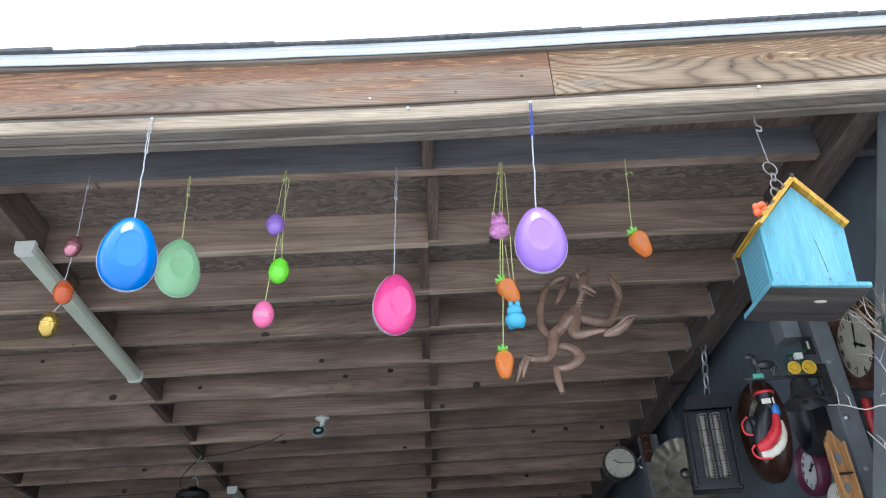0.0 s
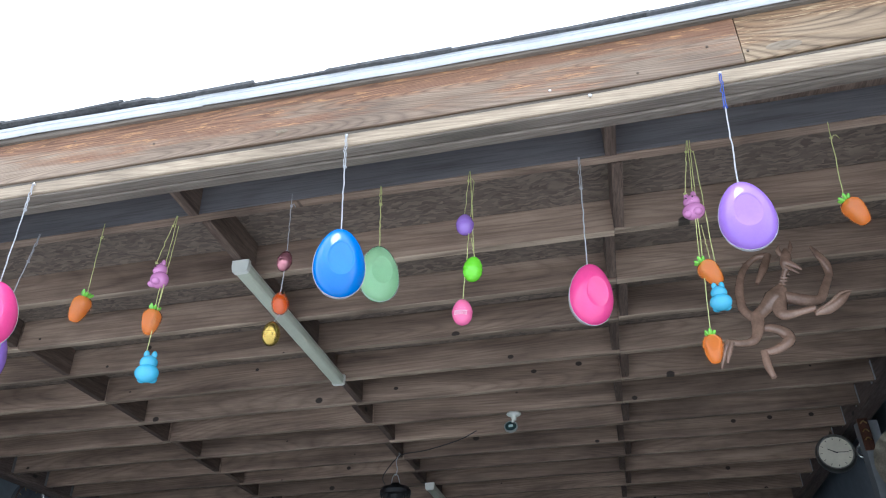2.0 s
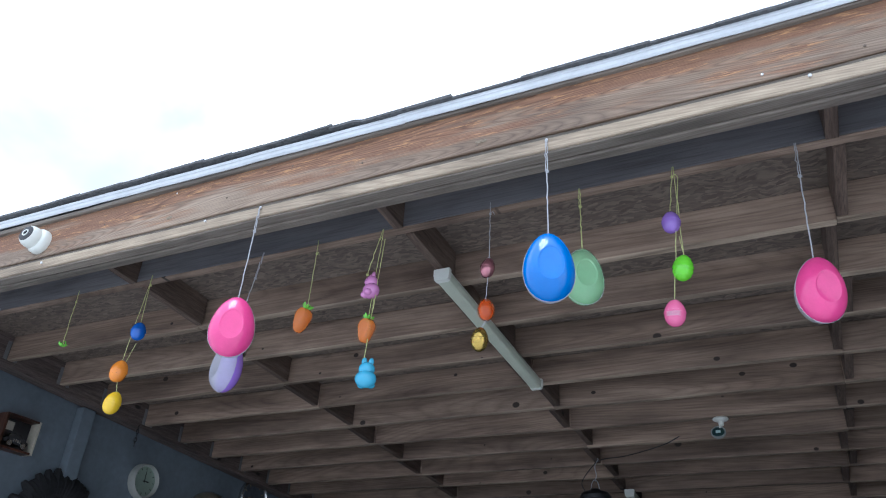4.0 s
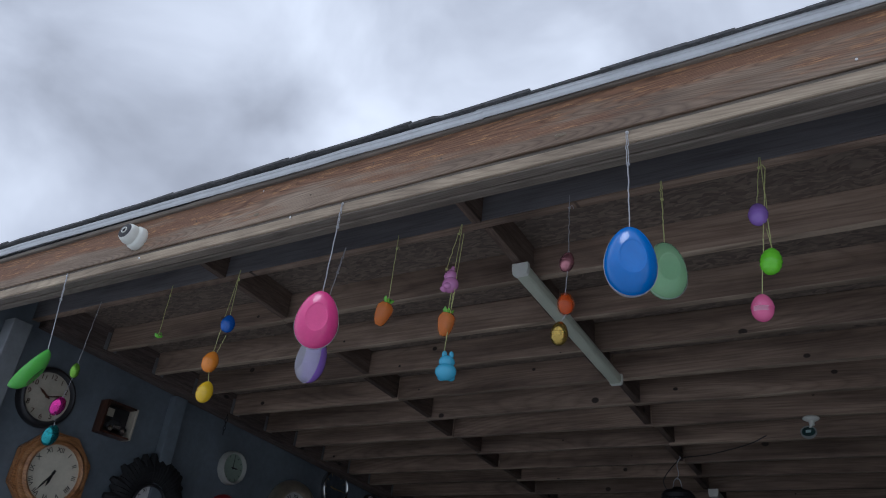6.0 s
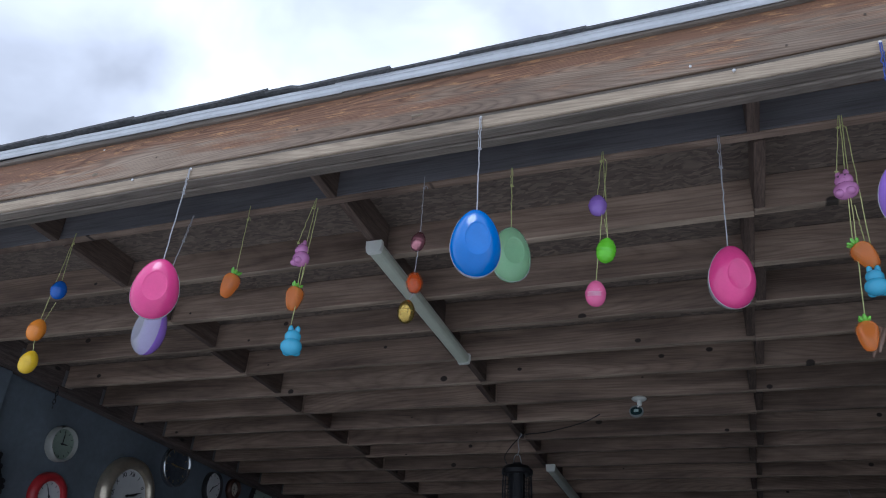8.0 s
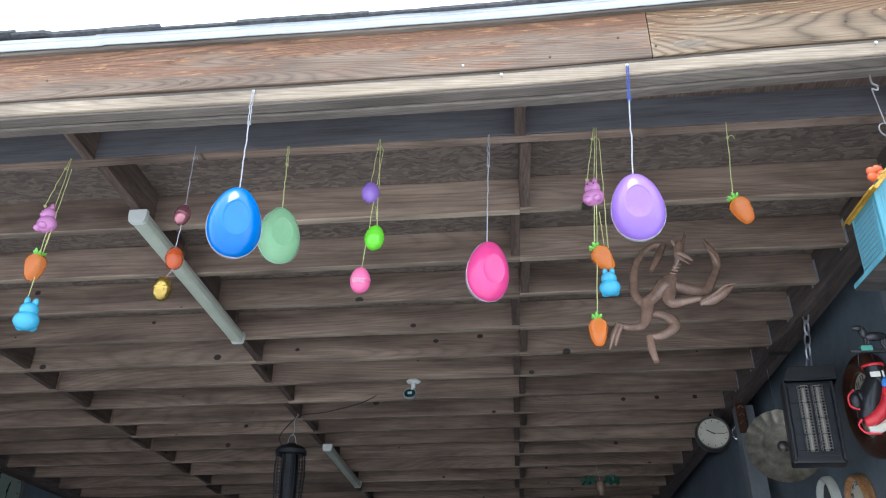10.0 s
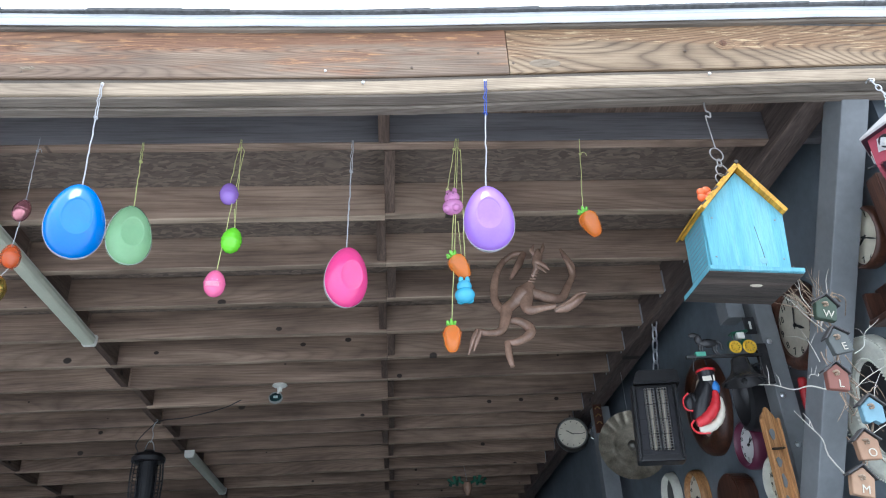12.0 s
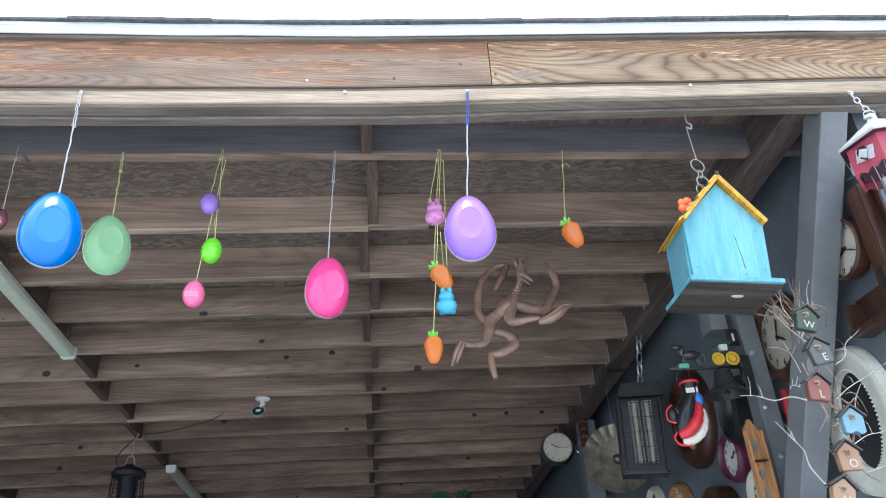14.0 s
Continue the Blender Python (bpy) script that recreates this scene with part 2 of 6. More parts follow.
PURLIN = timber("weathered_brown_timber", (0.148, 0.105, 0.077), (0.276, 0.203, 0.152), (0.42, 0.323, 0.246), figure=45.0, tall=3.0, rings=0.3, stain=0.9, run=0.4)
# paler copy of the purlin timber: light bounced off the ground, put into colour
PURLINLIT = timber("bounce_lit_lower_edge", (0.185, 0.145, 0.105), (0.325, 0.262, 0.195), (0.49, 0.405, 0.31), figure=12.0, tall=3.0, knots=0.97, stain=0.9)
# same brown wood as the purlins, with the bays' shade painted into its colour
BLOCKING = wood("shade_darkened_timber", (0.082, 0.057, 0.044), (0.124, 0.09, 0.070), (0.175, 0.13, 0.103), "y", 0.8)
HEADER = timber("dark_header_timber", (0.125, 0.125, 0.134), (0.18, 0.18, 0.19), (0.225, 0.222, 0.232), 0.75, figure=8.0, tall=3.0, rings=0.2, knots=0.93, stain=0.25)
GIRDER = wood("brown_girder_timber", (0.085, 0.068, 0.062), (0.135, 0.108, 0.098), (0.2, 0.16, 0.14), "y", 0.8)
FASCIA = timber("stained_fascia_board", (0.20, 0.14, 0.096), (0.30, 0.23, 0.166), (0.395, 0.315, 0.235), 0.7, figure=190.0, tall=3.6, rings=0.45, knots=0.94, knot_size=0.05, peel=((0.24, 0.115, 0.06), (0.52, 0.28, 0.12)), peel_low=-0.07, relief=0.9, stain=0.6, run=0.22)
FASCIA2 = timber("paler_fascia_board", (0.22, 0.155, 0.092), (0.33, 0.248, 0.158), (0.44, 0.345, 0.23), 0.7, figure=170.0, tall=2.6, rings=0.8, knots=0.97, knot_size=0.09, peel=((0.26, 0.155, 0.08), (0.60, 0.45, 0.26)), peel_low=0.10, relief=0.9, stain=0.5, run=0.3)
TRIM = timber("grey_trim_timber", (0.25, 0.205, 0.145), (0.38, 0.315, 0.23), (0.48, 0.41, 0.305), 0.75, figure=110.0, tall=5.0, rings=0.3, knots=0.97, stain=0.7, run=0.2)
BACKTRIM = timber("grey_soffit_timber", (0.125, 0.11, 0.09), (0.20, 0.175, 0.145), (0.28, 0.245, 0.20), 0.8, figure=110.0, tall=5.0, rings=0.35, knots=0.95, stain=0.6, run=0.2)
OSB = strands("strand_board")
WALL = plain("dark_grey_wall_paint", (0.145, 0.172, 0.195), 0.55, vary=0.22, scale=3, relief=0.15)
POST = plain("grey_post_paint", (0.20, 0.213, 0.222), 0.5, vary=0.15, scale=5, relief=0.1)
DRIP = plain("white_metal_edge", (0.60, 0.615, 0.625), 0.4, 0.1, vary=0.1, scale=6)
SHINGLE = plain("asphalt_shingle", (0.12, 0.12, 0.12), 0.9, vary=0.4, scale=60, relief=0.8)
GROUND = plain("concrete_paving", (0.66, 0.66, 0.66), 0.9, vary=0.18, scale=2.0, relief=0.3)
# for an unseen floor, kept dark so less light bounces to the rear ceiling
FLOOR = plain("bounce_dimming_floor", (0.17, 0.162, 0.155), 0.8, vary=0.25, scale=2.0, relief=0.2)
STEEL = plain("galvanised_steel", (0.62, 0.64, 0.66), 0.35, 0.9, vary=0.12, scale=12)
CORD = plain("white_cotton_cord", (0.45, 0.45, 0.46), 0.9, vary=0.15, scale=80)
BLUECORD = plain("blue_cord", (0.05, 0.09, 0.36), 0.85, vary=0.2, scale=80)
YARN = plain("yellow_green_yarn", (0.58, 0.60, 0.24), 0.9, vary=0.2, scale=90)
WHITE = plain("white_painted_metal", (0.74, 0.745, 0.67), 0.4, vary=0.06, scale=5)


# ---- mesh helpers ----
def part(name, bm, mat, parent=None, label="", smooth=False, sharp=50):
    data = bpy.data.meshes.new(name)
    bmesh.ops.recalc_face_normals(bm, faces=bm.faces)
    bm.to_mesh(data)
    bm.free()
    if smooth:
        data.polygons.foreach_set("use_smooth", [True] * len(data.polygons))
        data.set_sharp_from_angle(angle=radians(sharp))
    for m in mat if isinstance(mat, (list, tuple)) else (mat,):
        data.materials.append(m)
    ob = new(name, data)
    ob.parent = parent
    return tagged(ob, label)


def thing(name, at, label, category, group="", kind=""):
    ob = new(name)
    ob.empty_display_size = 0.05
    ob.matrix_basis = at if isinstance(at, Matrix) else Matrix.Translation(at)
    return tagged(ob, label, category, group, kind)


def box(size, at=(0, 0, 0), bevel=0.0, turn=None, bm=None):
    bm = bm or bmesh.new()
    made = bmesh.ops.create_cube(bm, size=1.0)["verts"]
    m = Matrix.Translation(at) @ (turn or Matrix()) @ Matrix.Diagonal((*size, 1))
    bmesh.ops.transform(bm, matrix=m, verts=made)
    if bevel:
        edges = list({e for v in made for e in v.link_edges})
        bmesh.ops.bevel(bm, geom=edges, offset=bevel, segments=2, affect="EDGES", profile=0.6)
    return bm


def span(x0, x1, y0, y1, z0, z1, bevel=0.0, bm=None):
    return box((x1 - x0, y1 - y0, z1 - z0), ((x0 + x1) / 2, (y0 + y1) / 2, (z0 + z1) / 2), bevel, None, bm)


def lathe(profile, segments=32, bm=None, m=None):
    """Turn (radius, height) pairs about z."""
    bm = bm or bmesh.new()
    m = m or Matrix()
    rings = []
    for r, z in profile:
        if r < 1e-5:
            rings.append([bm.verts.new(m @ Vector((0, 0, z)))])
        else:
            rings.append([bm.verts.new(m @ Vector((r * math.cos(a), r * math.sin(a), z))) for a in (2 * math.pi * k / segments for k in range(segments))])
    for a, b in zip(rings, rings[1:]):
        for k in range(segments):
            f = [a[k % len(a)], a[(k + 1) % len(a)], b[(k + 1) % len(b)], b[k % len(b)]]
            f = list(dict.fromkeys(f))
            if len(f) > 2:
                bm.faces.new(f)
    return bm


def tube(points, radius, segments=8, bm=None, closed=False):
    """A round rod along points; radius may be one number or one for each point."""
    bm = bm or bmesh.new()
    pts = [Vector(p) for p in points]
    n = len(pts)
    radii = radius if isinstance(radius, (list, tuple)) else [radius] * n
    rings, side = [], None
    for i, p in enumerate(pts):
        a, b = (pts[i - 1], pts[(i + 1) % n]) if closed else (pts[max(i - 1, 0)], pts[min(i + 1, n - 1)])
        d = (b - a).normalized()
        if side is None:
            side = d.orthogonal().normalized()
        side = (side - d * side.dot(d)).normalized()
        up = d.cross(side)
        rings.append([bm.verts.new(p + radii[i] * (math.cos(t) * side + math.sin(t) * up)) for t in (2 * math.pi * k / segments for k in range(segments))])
    pairs = list(zip(rings, rings[1:])) + ([(rings[-1], rings[0])] if closed else [])
    for a, b in pairs:
        for k in range(segments):
            bm.faces.new((a[k], a[(k + 1) % segments], b[(k + 1) % segments], b[k]))
    if not closed:
        bm.faces.new(rings[0][::-1])
        bm.faces.new(rings[-1])
    return bm


def prism(outline, depth, bevel=0.0, m=None, bm=None):
    """An outline of (x, z) pairs, extruded along y from 0 to depth."""
    bm = bm or bmesh.new()
    m = m or Matrix()
    a = [bm.verts.new(m @ Vector((x, 0, z))) for x, z in outline]
    b = [bm.verts.new(m @ Vector((x, depth, z))) for x, z in outline]
    faces = [bm.faces.new(a), bm.faces.new(b[::-1])]
    for k in range(len(a)):
        faces.append(bm.faces.new((a[k], b[k], b[(k + 1) % len(b)], a[(k + 1) % len(a)])))
    if bevel:
        bmesh.ops.bevel(bm, geom=list({e for f in faces for e in f.edges}), offset=bevel, segments=2, affect="EDGES")
    return bm


def smooth_path(points, steps=6):
    """A Catmull-Rom curve through points."""
    p = [Vector(q) for q in points]
    p = [2 * p[0] - p[1], *p, 2 * p[-1] - p[-2]]
    out = []
    for i in range(1, len(p) - 2):
        for k in range(steps):
            t = k / steps
            out.append(0.5 * (2 * p[i] + (p[i + 1] - p[i - 1]) * t + (2 * p[i - 1] - 5 * p[i] + 4 * p[i + 1] - p[i + 2]) * t * t
                              + (3 * p[i] - p[i - 1] - 3 * p[i + 1] + p[i + 2]) * t ** 3))
    return out + [p[-2]]


# ---- structure ----
SLOPE = -0.056
LEFT, RIGHT, BACK = -4.52, 1.56, 8.4


def under(y):
    """Height of the purlins' undersides."""
    return 3.05 + SLOPE * (y - 2.03)


tagged(part("ground", span(-300, 300, -300, 300, -0.2, 0.0), GROUND), "pale grey concrete paving round the shed", "ground", kind="structure")
tagged(part("floor", span(LEFT + 0.002, RIGHT - 0.002, 3.0, BACK - 0.102, -0.05, 0.02), FLOOR), "unseen dark grey floor added to dim the ceiling", "floor", kind="structure")
for name, x0, x1, y0, y1 in (("wall_east", RIGHT, RIGHT + 0.1, 1.78, BACK), ("wall_west", LEFT - 0.1, LEFT, 1.74, BACK), ("wall_north", LEFT, RIGHT, BACK - 0.1, BACK)):
    wall_bm = span(x0, x1, y0, y1, 0.0, 1.0)
    for v in wall_bm.verts:
        if v.co.z > 0.5:
            v.co.z = under(v.co.y) + 0.147
    tagged(part(name, wall_bm, WALL), "dark grey painted shed wall", "wall", kind="structure")

# deck and shingles, sloping down to the back
deck = bmesh.new()
span(LEFT - 0.4, RIGHT + 0.6, 1.735, BACK + 0.3, 0, 0.014, bm=deck)
for v in deck.verts:
    v.co.z += under(v.co.y) + 0.148
tagged(part("ceiling", deck, OSB), "brown strand board roof deck on purlins", "ceiling", kind="structure")
roof = thing("roof_covering", (0, 0, 0), "dark asphalt shingles with ragged front edge", "roof", kind="structure")
random.seed(4)


def bow(x):
    """How much the front edge climbs towards its east end."""
    if x < -0.4:
        return 0.0
    return 0.0267 * (x + 0.4) ** 2 if x < 0.2 else 0.032 * (x + 0.1)


def rise(x):
    """How much higher than the fascia the roof's edge runs towards the west end."""
    u = min(1.0, max(0.0, (-0.9 - x) / 3.2))
    return bow(x) + 0.032 * u


x = LEFT - 0.42
while x < RIGHT + 0.6:
    w = random.choice((0.14, 0.2, 0.26, 0.3))
    up, out, thick = random.uniform(-0.001, 0.010 if x < -1.2 else 0.005), random.uniform(-0.004, 0.004), random.uniform(0.008, 0.012)
    n = 6
    bm = bmesh.new()
    rings = []
    for i in range(n + 1):
        px = x + (w + 0.012) * i / n
        crumb = 0.002 * noise.noise((px * 31, 2.0, 0.0))
        z0 = 0.1675 + rise(px) + (0.010 if px < -1.5 else 0.0) + up * i / n
        rings.append([bm.verts.new((px, y, under(y) + z0 - q + h)) for y, q, h in ((1.611 + out + crumb, 0.0, 0.0), (1.95, rise(px), 0.0), (1.95, rise(px), thick), (1.611 + out + crumb, 0.0, thick + crumb))])
    for p, q in zip(rings, rings[1:]):
        for j in range(4):
            bm.faces.new((p[j], p[(j + 1) % 4], q[(j + 1) % 4], q[j]))
    bm.faces.new(rings[0])
    bm.faces.new(rings[-1][::-1])
    part("shingle", bm, SHINGLE, roof)
    x += w
bm = span(LEFT - 0.42, RIGHT + 0.6, 1.65, BACK + 0.32, 0.0, 0.0045)
for v in bm.verts:
    v.co.z += under(v.co.y) + 0.163
part("shingle_bed", bm, SHINGLE, roof)

# front edge: metal drip edge, fascia boards, trim and the doubled beam behind
front = thing("front_fascia", (0, 0, -0.006), "weathered brown fascia with pale trim and white metal edge", "fascia", kind="structure")


def board(name, x0, x1, y0, y1, z0, z1, mat, wobble=0.0015, bevel=0.003, parent=front, label=""):
    """A long board along x with slightly uneven edges, its origin at its middle."""
    bm = bmesh.new()
    n = max(2, int((x1 - x0) / 0.12))
    rings = []
    for i in range(n + 1):
        x = x0 + (x1 - x0) * i / n - (x0 + x1) / 2
        a, b, c = (wobble * noise.noise((x * 2.3, y0 * 9, s + z0 * 7)) * 2 for s in (0.0, 3.1, 7.7))
        h, d = (z1 - z0) / 2, (y1 - y0) / 2
        e = bevel
        ring = ((-d + c, -h + e + a), (-d + c + e, -h + a), (d - e, -h + a), (d, -h + e + a), (d, h - e + b), (d - e, h + b), (-d + c + e, h + b), (-d + c, h - e + b))
        lift = bow(x + (x0 + x1) / 2) if parent == front else 0.0
        rings.append([bm.verts.new((x, p, q + lift)) for p, q in ring])
    for a, b in zip(rings, rings[1:]):
        for k in range(8):
            bm.faces.new((a[k], a[(k + 1) % 8], b[(k + 1) % 8], b[k]))
    bm.faces.new(rings[0])
    bm.faces.new(rings[-1][::-1])
    ob = part(name, bm, mat, parent, label)
    ob.location = ((x0 + x1) / 2, (y0 + y1) / 2, (z0 + z1) / 2)
    return ob


E0, E1 = LEFT - 0.38, RIGHT + 0.55
board("fascia_board", E0, 0.341, 1.65, 1.688, 3.03, 3.212, FASCIA)
board("fascia_board", 0.344, E1, 1.652, 1.688, 3.032, 3.212, FASCIA2)
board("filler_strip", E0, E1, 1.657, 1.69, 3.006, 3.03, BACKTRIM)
board("trim_strip", E0, E1, 1.640, 1.69, 2.963, 3.006, TRIM)
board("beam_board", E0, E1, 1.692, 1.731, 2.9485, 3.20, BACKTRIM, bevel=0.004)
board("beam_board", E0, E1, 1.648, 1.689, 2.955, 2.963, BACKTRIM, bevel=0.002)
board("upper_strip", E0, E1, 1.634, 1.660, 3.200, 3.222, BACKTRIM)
for x0, x1, dz in ((E0, -1.33, 0.0), (-1.36, E1, 0.003)):
    bm = bmesh.new()
    pts = [(1.70, 3.247), (1.629, 3.2465), (1.622, 3.243), (1.622, 3.233), (1.6185, 3.231), (1.6185, 3.2275), (1.622, 3.2255), (1.622, 3.212), (1.627, 3.204), (1.630, 3.204), (1.626, 3.212), (1.626, 3.240), (1.70, 3.2435)]
    n = 40
    rings = [[bm.verts.new((x0 + (x1 - x0) * i / n, p + 0.002 * noise.noise((i * 0.5, x0, 1)), q + dz + rise(x0 + (x1 - x0) * i / n) * (1 if p < 1.65 else 0) + 0.0025 * noise.noise((i * 0.4, x0, 5)))) for p, q in pts] for i in range(n + 1)]
    for a, b in zip(rings, rings[1:]):
        for k in range(len(pts)):
            bm.faces.new((a[k], a[(k + 1) % len(pts)], b[(k + 1) % len(pts)], b[k]))
    part("drip_edge", bm, DRIP, front, "white metal drip edge")

frame_top = thing("roof_frame", (0, 0, 0), "dark weathered timber purlins with staggered blocking between", "roof frame", kind="structure")
for x0, x1 in ((LEFT + 0.002, 1.333), (1.442, RIGHT - 0.002)):
    board("header", x0, x1, 2.03, 2.07, 3.064, 3.195, HEADER, 0.002, 0.002, frame_top)
board("header_edge", LEFT + 0.002, 1.333, 2.029, 2.071, 3.056, 3.063, PURLIN, 0.001, 0.002, frame_top)


def sloping(name, x0, x1, y0, y1, low, high, mat, bevel=0.003):
    bm = span(x0 - (x0 + x1) / 2, x1 - (x0 + x1) / 2, y0, y1, low, high, bevel)
    for v in bm.verts:
        v.co.z += under(v.co.y)
    ob = part(name, bm, mat, frame_top)
    ob.location.x = (x0 + x1) / 2
    return ob


LINES = (-2.95, -1.555, -0.0365)
# added dark sheets below the deck, standing in for shade in the front bay
for x0, x1 in ((LEFT + 0.002, -2.97), (-2.93, -1.575), (-1.535, -0.057), (-0.016, 1.333)):
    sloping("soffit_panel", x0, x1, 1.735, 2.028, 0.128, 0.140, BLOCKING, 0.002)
sloping("ledger", 1.335, 1.44, 1.735, BACK - 0.12, -0.03, 0.147, GIRDER)
sloping("ledger", -4.50, -4.40, 2.073, BACK - 0.12, -0.03, 0.147, GIRDER)

# purlins: long boards in four lengths, with staggered blocking between them
variants = []
for k in range(5):
    bm = bmesh.new()
    n = 14
    rings = []
    for i in range(n + 1):
        x = -0.5 + i / n
        a, b, c = (0.004 * noise.noise((x * 4.0, k * 5.3, s)) for s in (0.0, 3.1, 7.7))
        if k in (1, 3):
            a += 0.006 * max(0.0, noise.noise((x * 3.0, k, 20.0)))
        e = 0.004
        rings.append([bm.verts.new((x, p, q)) for p, q in ((-0.019 + c, e + a), (-0.019 + c + e, a), (0.019 - e, a), (0.019, e + a), (0.019, 0.146), (-0.019 + c, 0.146))])
    for a, b in zip(rings, rings[1:]):
        for j in range(6):
            # front arris and underside take the lit copy
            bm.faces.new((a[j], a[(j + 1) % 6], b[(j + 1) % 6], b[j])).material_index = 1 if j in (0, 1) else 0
    bm.faces.new(rings[0])
    bm.faces.new(rings[-1][::-1])
    data = bpy.data.meshes.new("purlin")
    bmesh.ops.recalc_face_normals(bm, faces=bm.faces)
    bm.to_mesh(data)
    bm.free()
    data.materials.append(PURLIN)
    data.materials.append(PURLINLIT)
    variants.append(data)
BAYS = ((-4.398, -2.951), (-2.949, -1.556), (-1.554, -0.0375), (-0.0355, 1.333))
ROWS_Y = [2.475, 2.86, 3.215, 3.59, 3.95, 4.30, 4.655, 5.02, 5.33, 5.70, 6.08, 6.49, 6.9, 7.3, 7.7, 8.1]
random.seed(9)
for y in ROWS_Y:
    for bay, (x0, x1) in enumerate(BAYS):
        ob = new("purlin", random.choice(variants))
        ob.parent = frame_top
        py = y + (-0.008 if bay == 3 else 0.0) + random.uniform(-0.004, 0.004)
        ob.location = ((x0 + x1) / 2, py + 0.019, under(py) + random.uniform(-0.003, 0.002))
        ob.scale = (x1 - x0, 1, 1)
        ob.rotation_euler = (random.uniform(-0.02, 0.02), random.uniform(-0.003, 0.003), 0)
for gx in LINES:
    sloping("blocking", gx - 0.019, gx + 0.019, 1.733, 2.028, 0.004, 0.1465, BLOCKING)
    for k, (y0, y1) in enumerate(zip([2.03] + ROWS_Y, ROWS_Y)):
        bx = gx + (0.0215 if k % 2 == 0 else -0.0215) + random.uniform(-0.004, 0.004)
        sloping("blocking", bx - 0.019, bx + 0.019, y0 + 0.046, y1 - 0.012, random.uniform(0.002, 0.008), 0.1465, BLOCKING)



# ---- hanging eggs, carrots and rabbits ----
def egg_half(w, h, side, flat=0.0, wall=0.0, around=64, rings=26):
    """Half an egg shell, split upright, built in rings about its y axis; side -1 is the half towards -y. flat: where the moulded foot is cut off; wall: shell thickness."""
    bm = bmesh.new()

    def point(theta, phi, k, deep=None):
        sz = math.sin(theta) * math.sin(phi)
        taper = (1 - 0.16 * sz) / 1.012
        y = w / 2 * math.cos(theta) * taper if deep is None else deep
        return bm.verts.new((k * w / 2 * math.sin(theta) * math.cos(phi) * taper, 0.82 * side * k * y, k * h / 2 * sz))

    def sheet(k, foot):
        grid = []
        start = [0.0] * around
        if foot:
            for j in range(around):
                lo, hi = 0.0, math.pi / 2
                for _ in range(24):
                    t = (lo + hi) / 2
                    y = math.cos(t) * (1 - 0.16 * math.sin(t) * math.sin(2 * math.pi * j / around)) / 1.012
                    lo, hi = (t, hi) if y > foot else (lo, t)
                start[j] = lo
            for u, sink in ((0.02, 0.9), (0.5, 1.0), (0.86, 1.3), (0.93, 0.2)):
                grid.append([point(start[j] * u, 2 * math.pi * j / around, k, foot * w / 2 - 0.0012 * sink) for j in range(around)])
        for i in range(rings + 1):
            u = i / rings
            grid.append([point(start[j] + (math.pi / 2 - start[j]) * u if foot else math.pi / 2 * max(u, 0.004), 2 * math.pi * j / around, k) for j in range(around)])
        for p, q in zip(grid, grid[1:]):
            for j in range(around):
                bm.faces.new((p[j], p[(j + 1) % around], q[(j + 1) % around], q[j]))
        bm.faces.new(grid[0])
        return grid[-1]

    edge_a = sheet(1.0, flat)
    if wall:
        edge_b = sheet(1.0 - 2 * wall / w, flat - 0.03 if flat else 0)
        for j in range(around):
            bm.faces.new((edge_a[j], edge_a[(j + 1) % around], edge_b[(j + 1) % around], edge_b[j]))
    return bm


def egg_rim(w, h, r):
    pts = []
    for i in range(64):
        p = 2 * math.pi * i / 64
        pts.append((w / 2 * math.sin(p) * (1 - 0.16 * math.cos(p)) / 1.012, 0, h / 2 * math.cos(p)))
    return tube(pts, r, 6, closed=True)


def small_profile(w, h, t0, t1, n=14):
    out = []
    for i in range(n + 1):
        p = t0 + (t1 - t0) * i / n
        out.append((abs(w / 2 * math.sin(p) * (1 - 0.12 * math.cos(p))), h / 2 * math.cos(p)))
    return out


def wiggle(a, b, n, amount, seed):
    """Points of a slack cord between a and b."""
    a, b = Vector(a), Vector(b)
    return [a.lerp(b, i / n) + amount * math.sin(math.pi * i / n) * Vector((noise.noise((i * 0.9, seed, 0)), noise.noise((i * 0.9, seed, 9)), 0)) for i in range(n + 1)]


def knot(at, r):
    return tube(smooth_path([Vector(at) + r * Vector(q) for q in ((-1, 0, -1), (1.2, 0.6, -0.4), (0, -1, 0.5), (-1.2, 0.4, 0.6), (0.6, 0.8, 0.9), (0.3, -0.4, -1.2))], 4), r * 0.55, 6)


def cord(parent, a, b, mat, r=0.002, seed=0, knot_at=None, name="cord", amount=0.004):
    bm = tube(wiggle(a, b, 14, amount, seed), r, 6)
    ob = part(name, bm, mat, parent, smooth=True)
    if knot_at is not None:
        p = Vector(a).lerp(Vector(b), knot_at)
        part("knot", knot(p, r * 2.2), mat, parent, smooth=True)
        part("loose_end", tube(smooth_path([p, p + Vector((0.012, -0.006, 0.004)), p + Vector((0.02, -0.008, -0.012))], 4), r * 0.8, 5), mat, parent)
    return ob


def see_through(m, alpha):
    m.node_tree.nodes["Principled BSDF"].inputs["Alpha"].default_value = alpha
    return m


BLUE = plastic("bright_blue_plastic", (0.012, 0.175, 0.60))
PURPLE = plastic("lavender_plastic", (0.33, 0.175, 0.62))
HOTPINK = plastic("hot_pink_plastic", (0.80, 0.07, 0.27))
MINT = see_through(plastic("cloudy_green_plastic", (0.36, 0.68, 0.36), rough=0.25), 0.55)
APPLE = plastic("apple_green_plastic", (0.16, 0.62, 0.10))
CLOUD = see_through(plastic("cloudy_clear_plastic", (0.74, 0.74, 0.78), rough=0.3), 0.42)
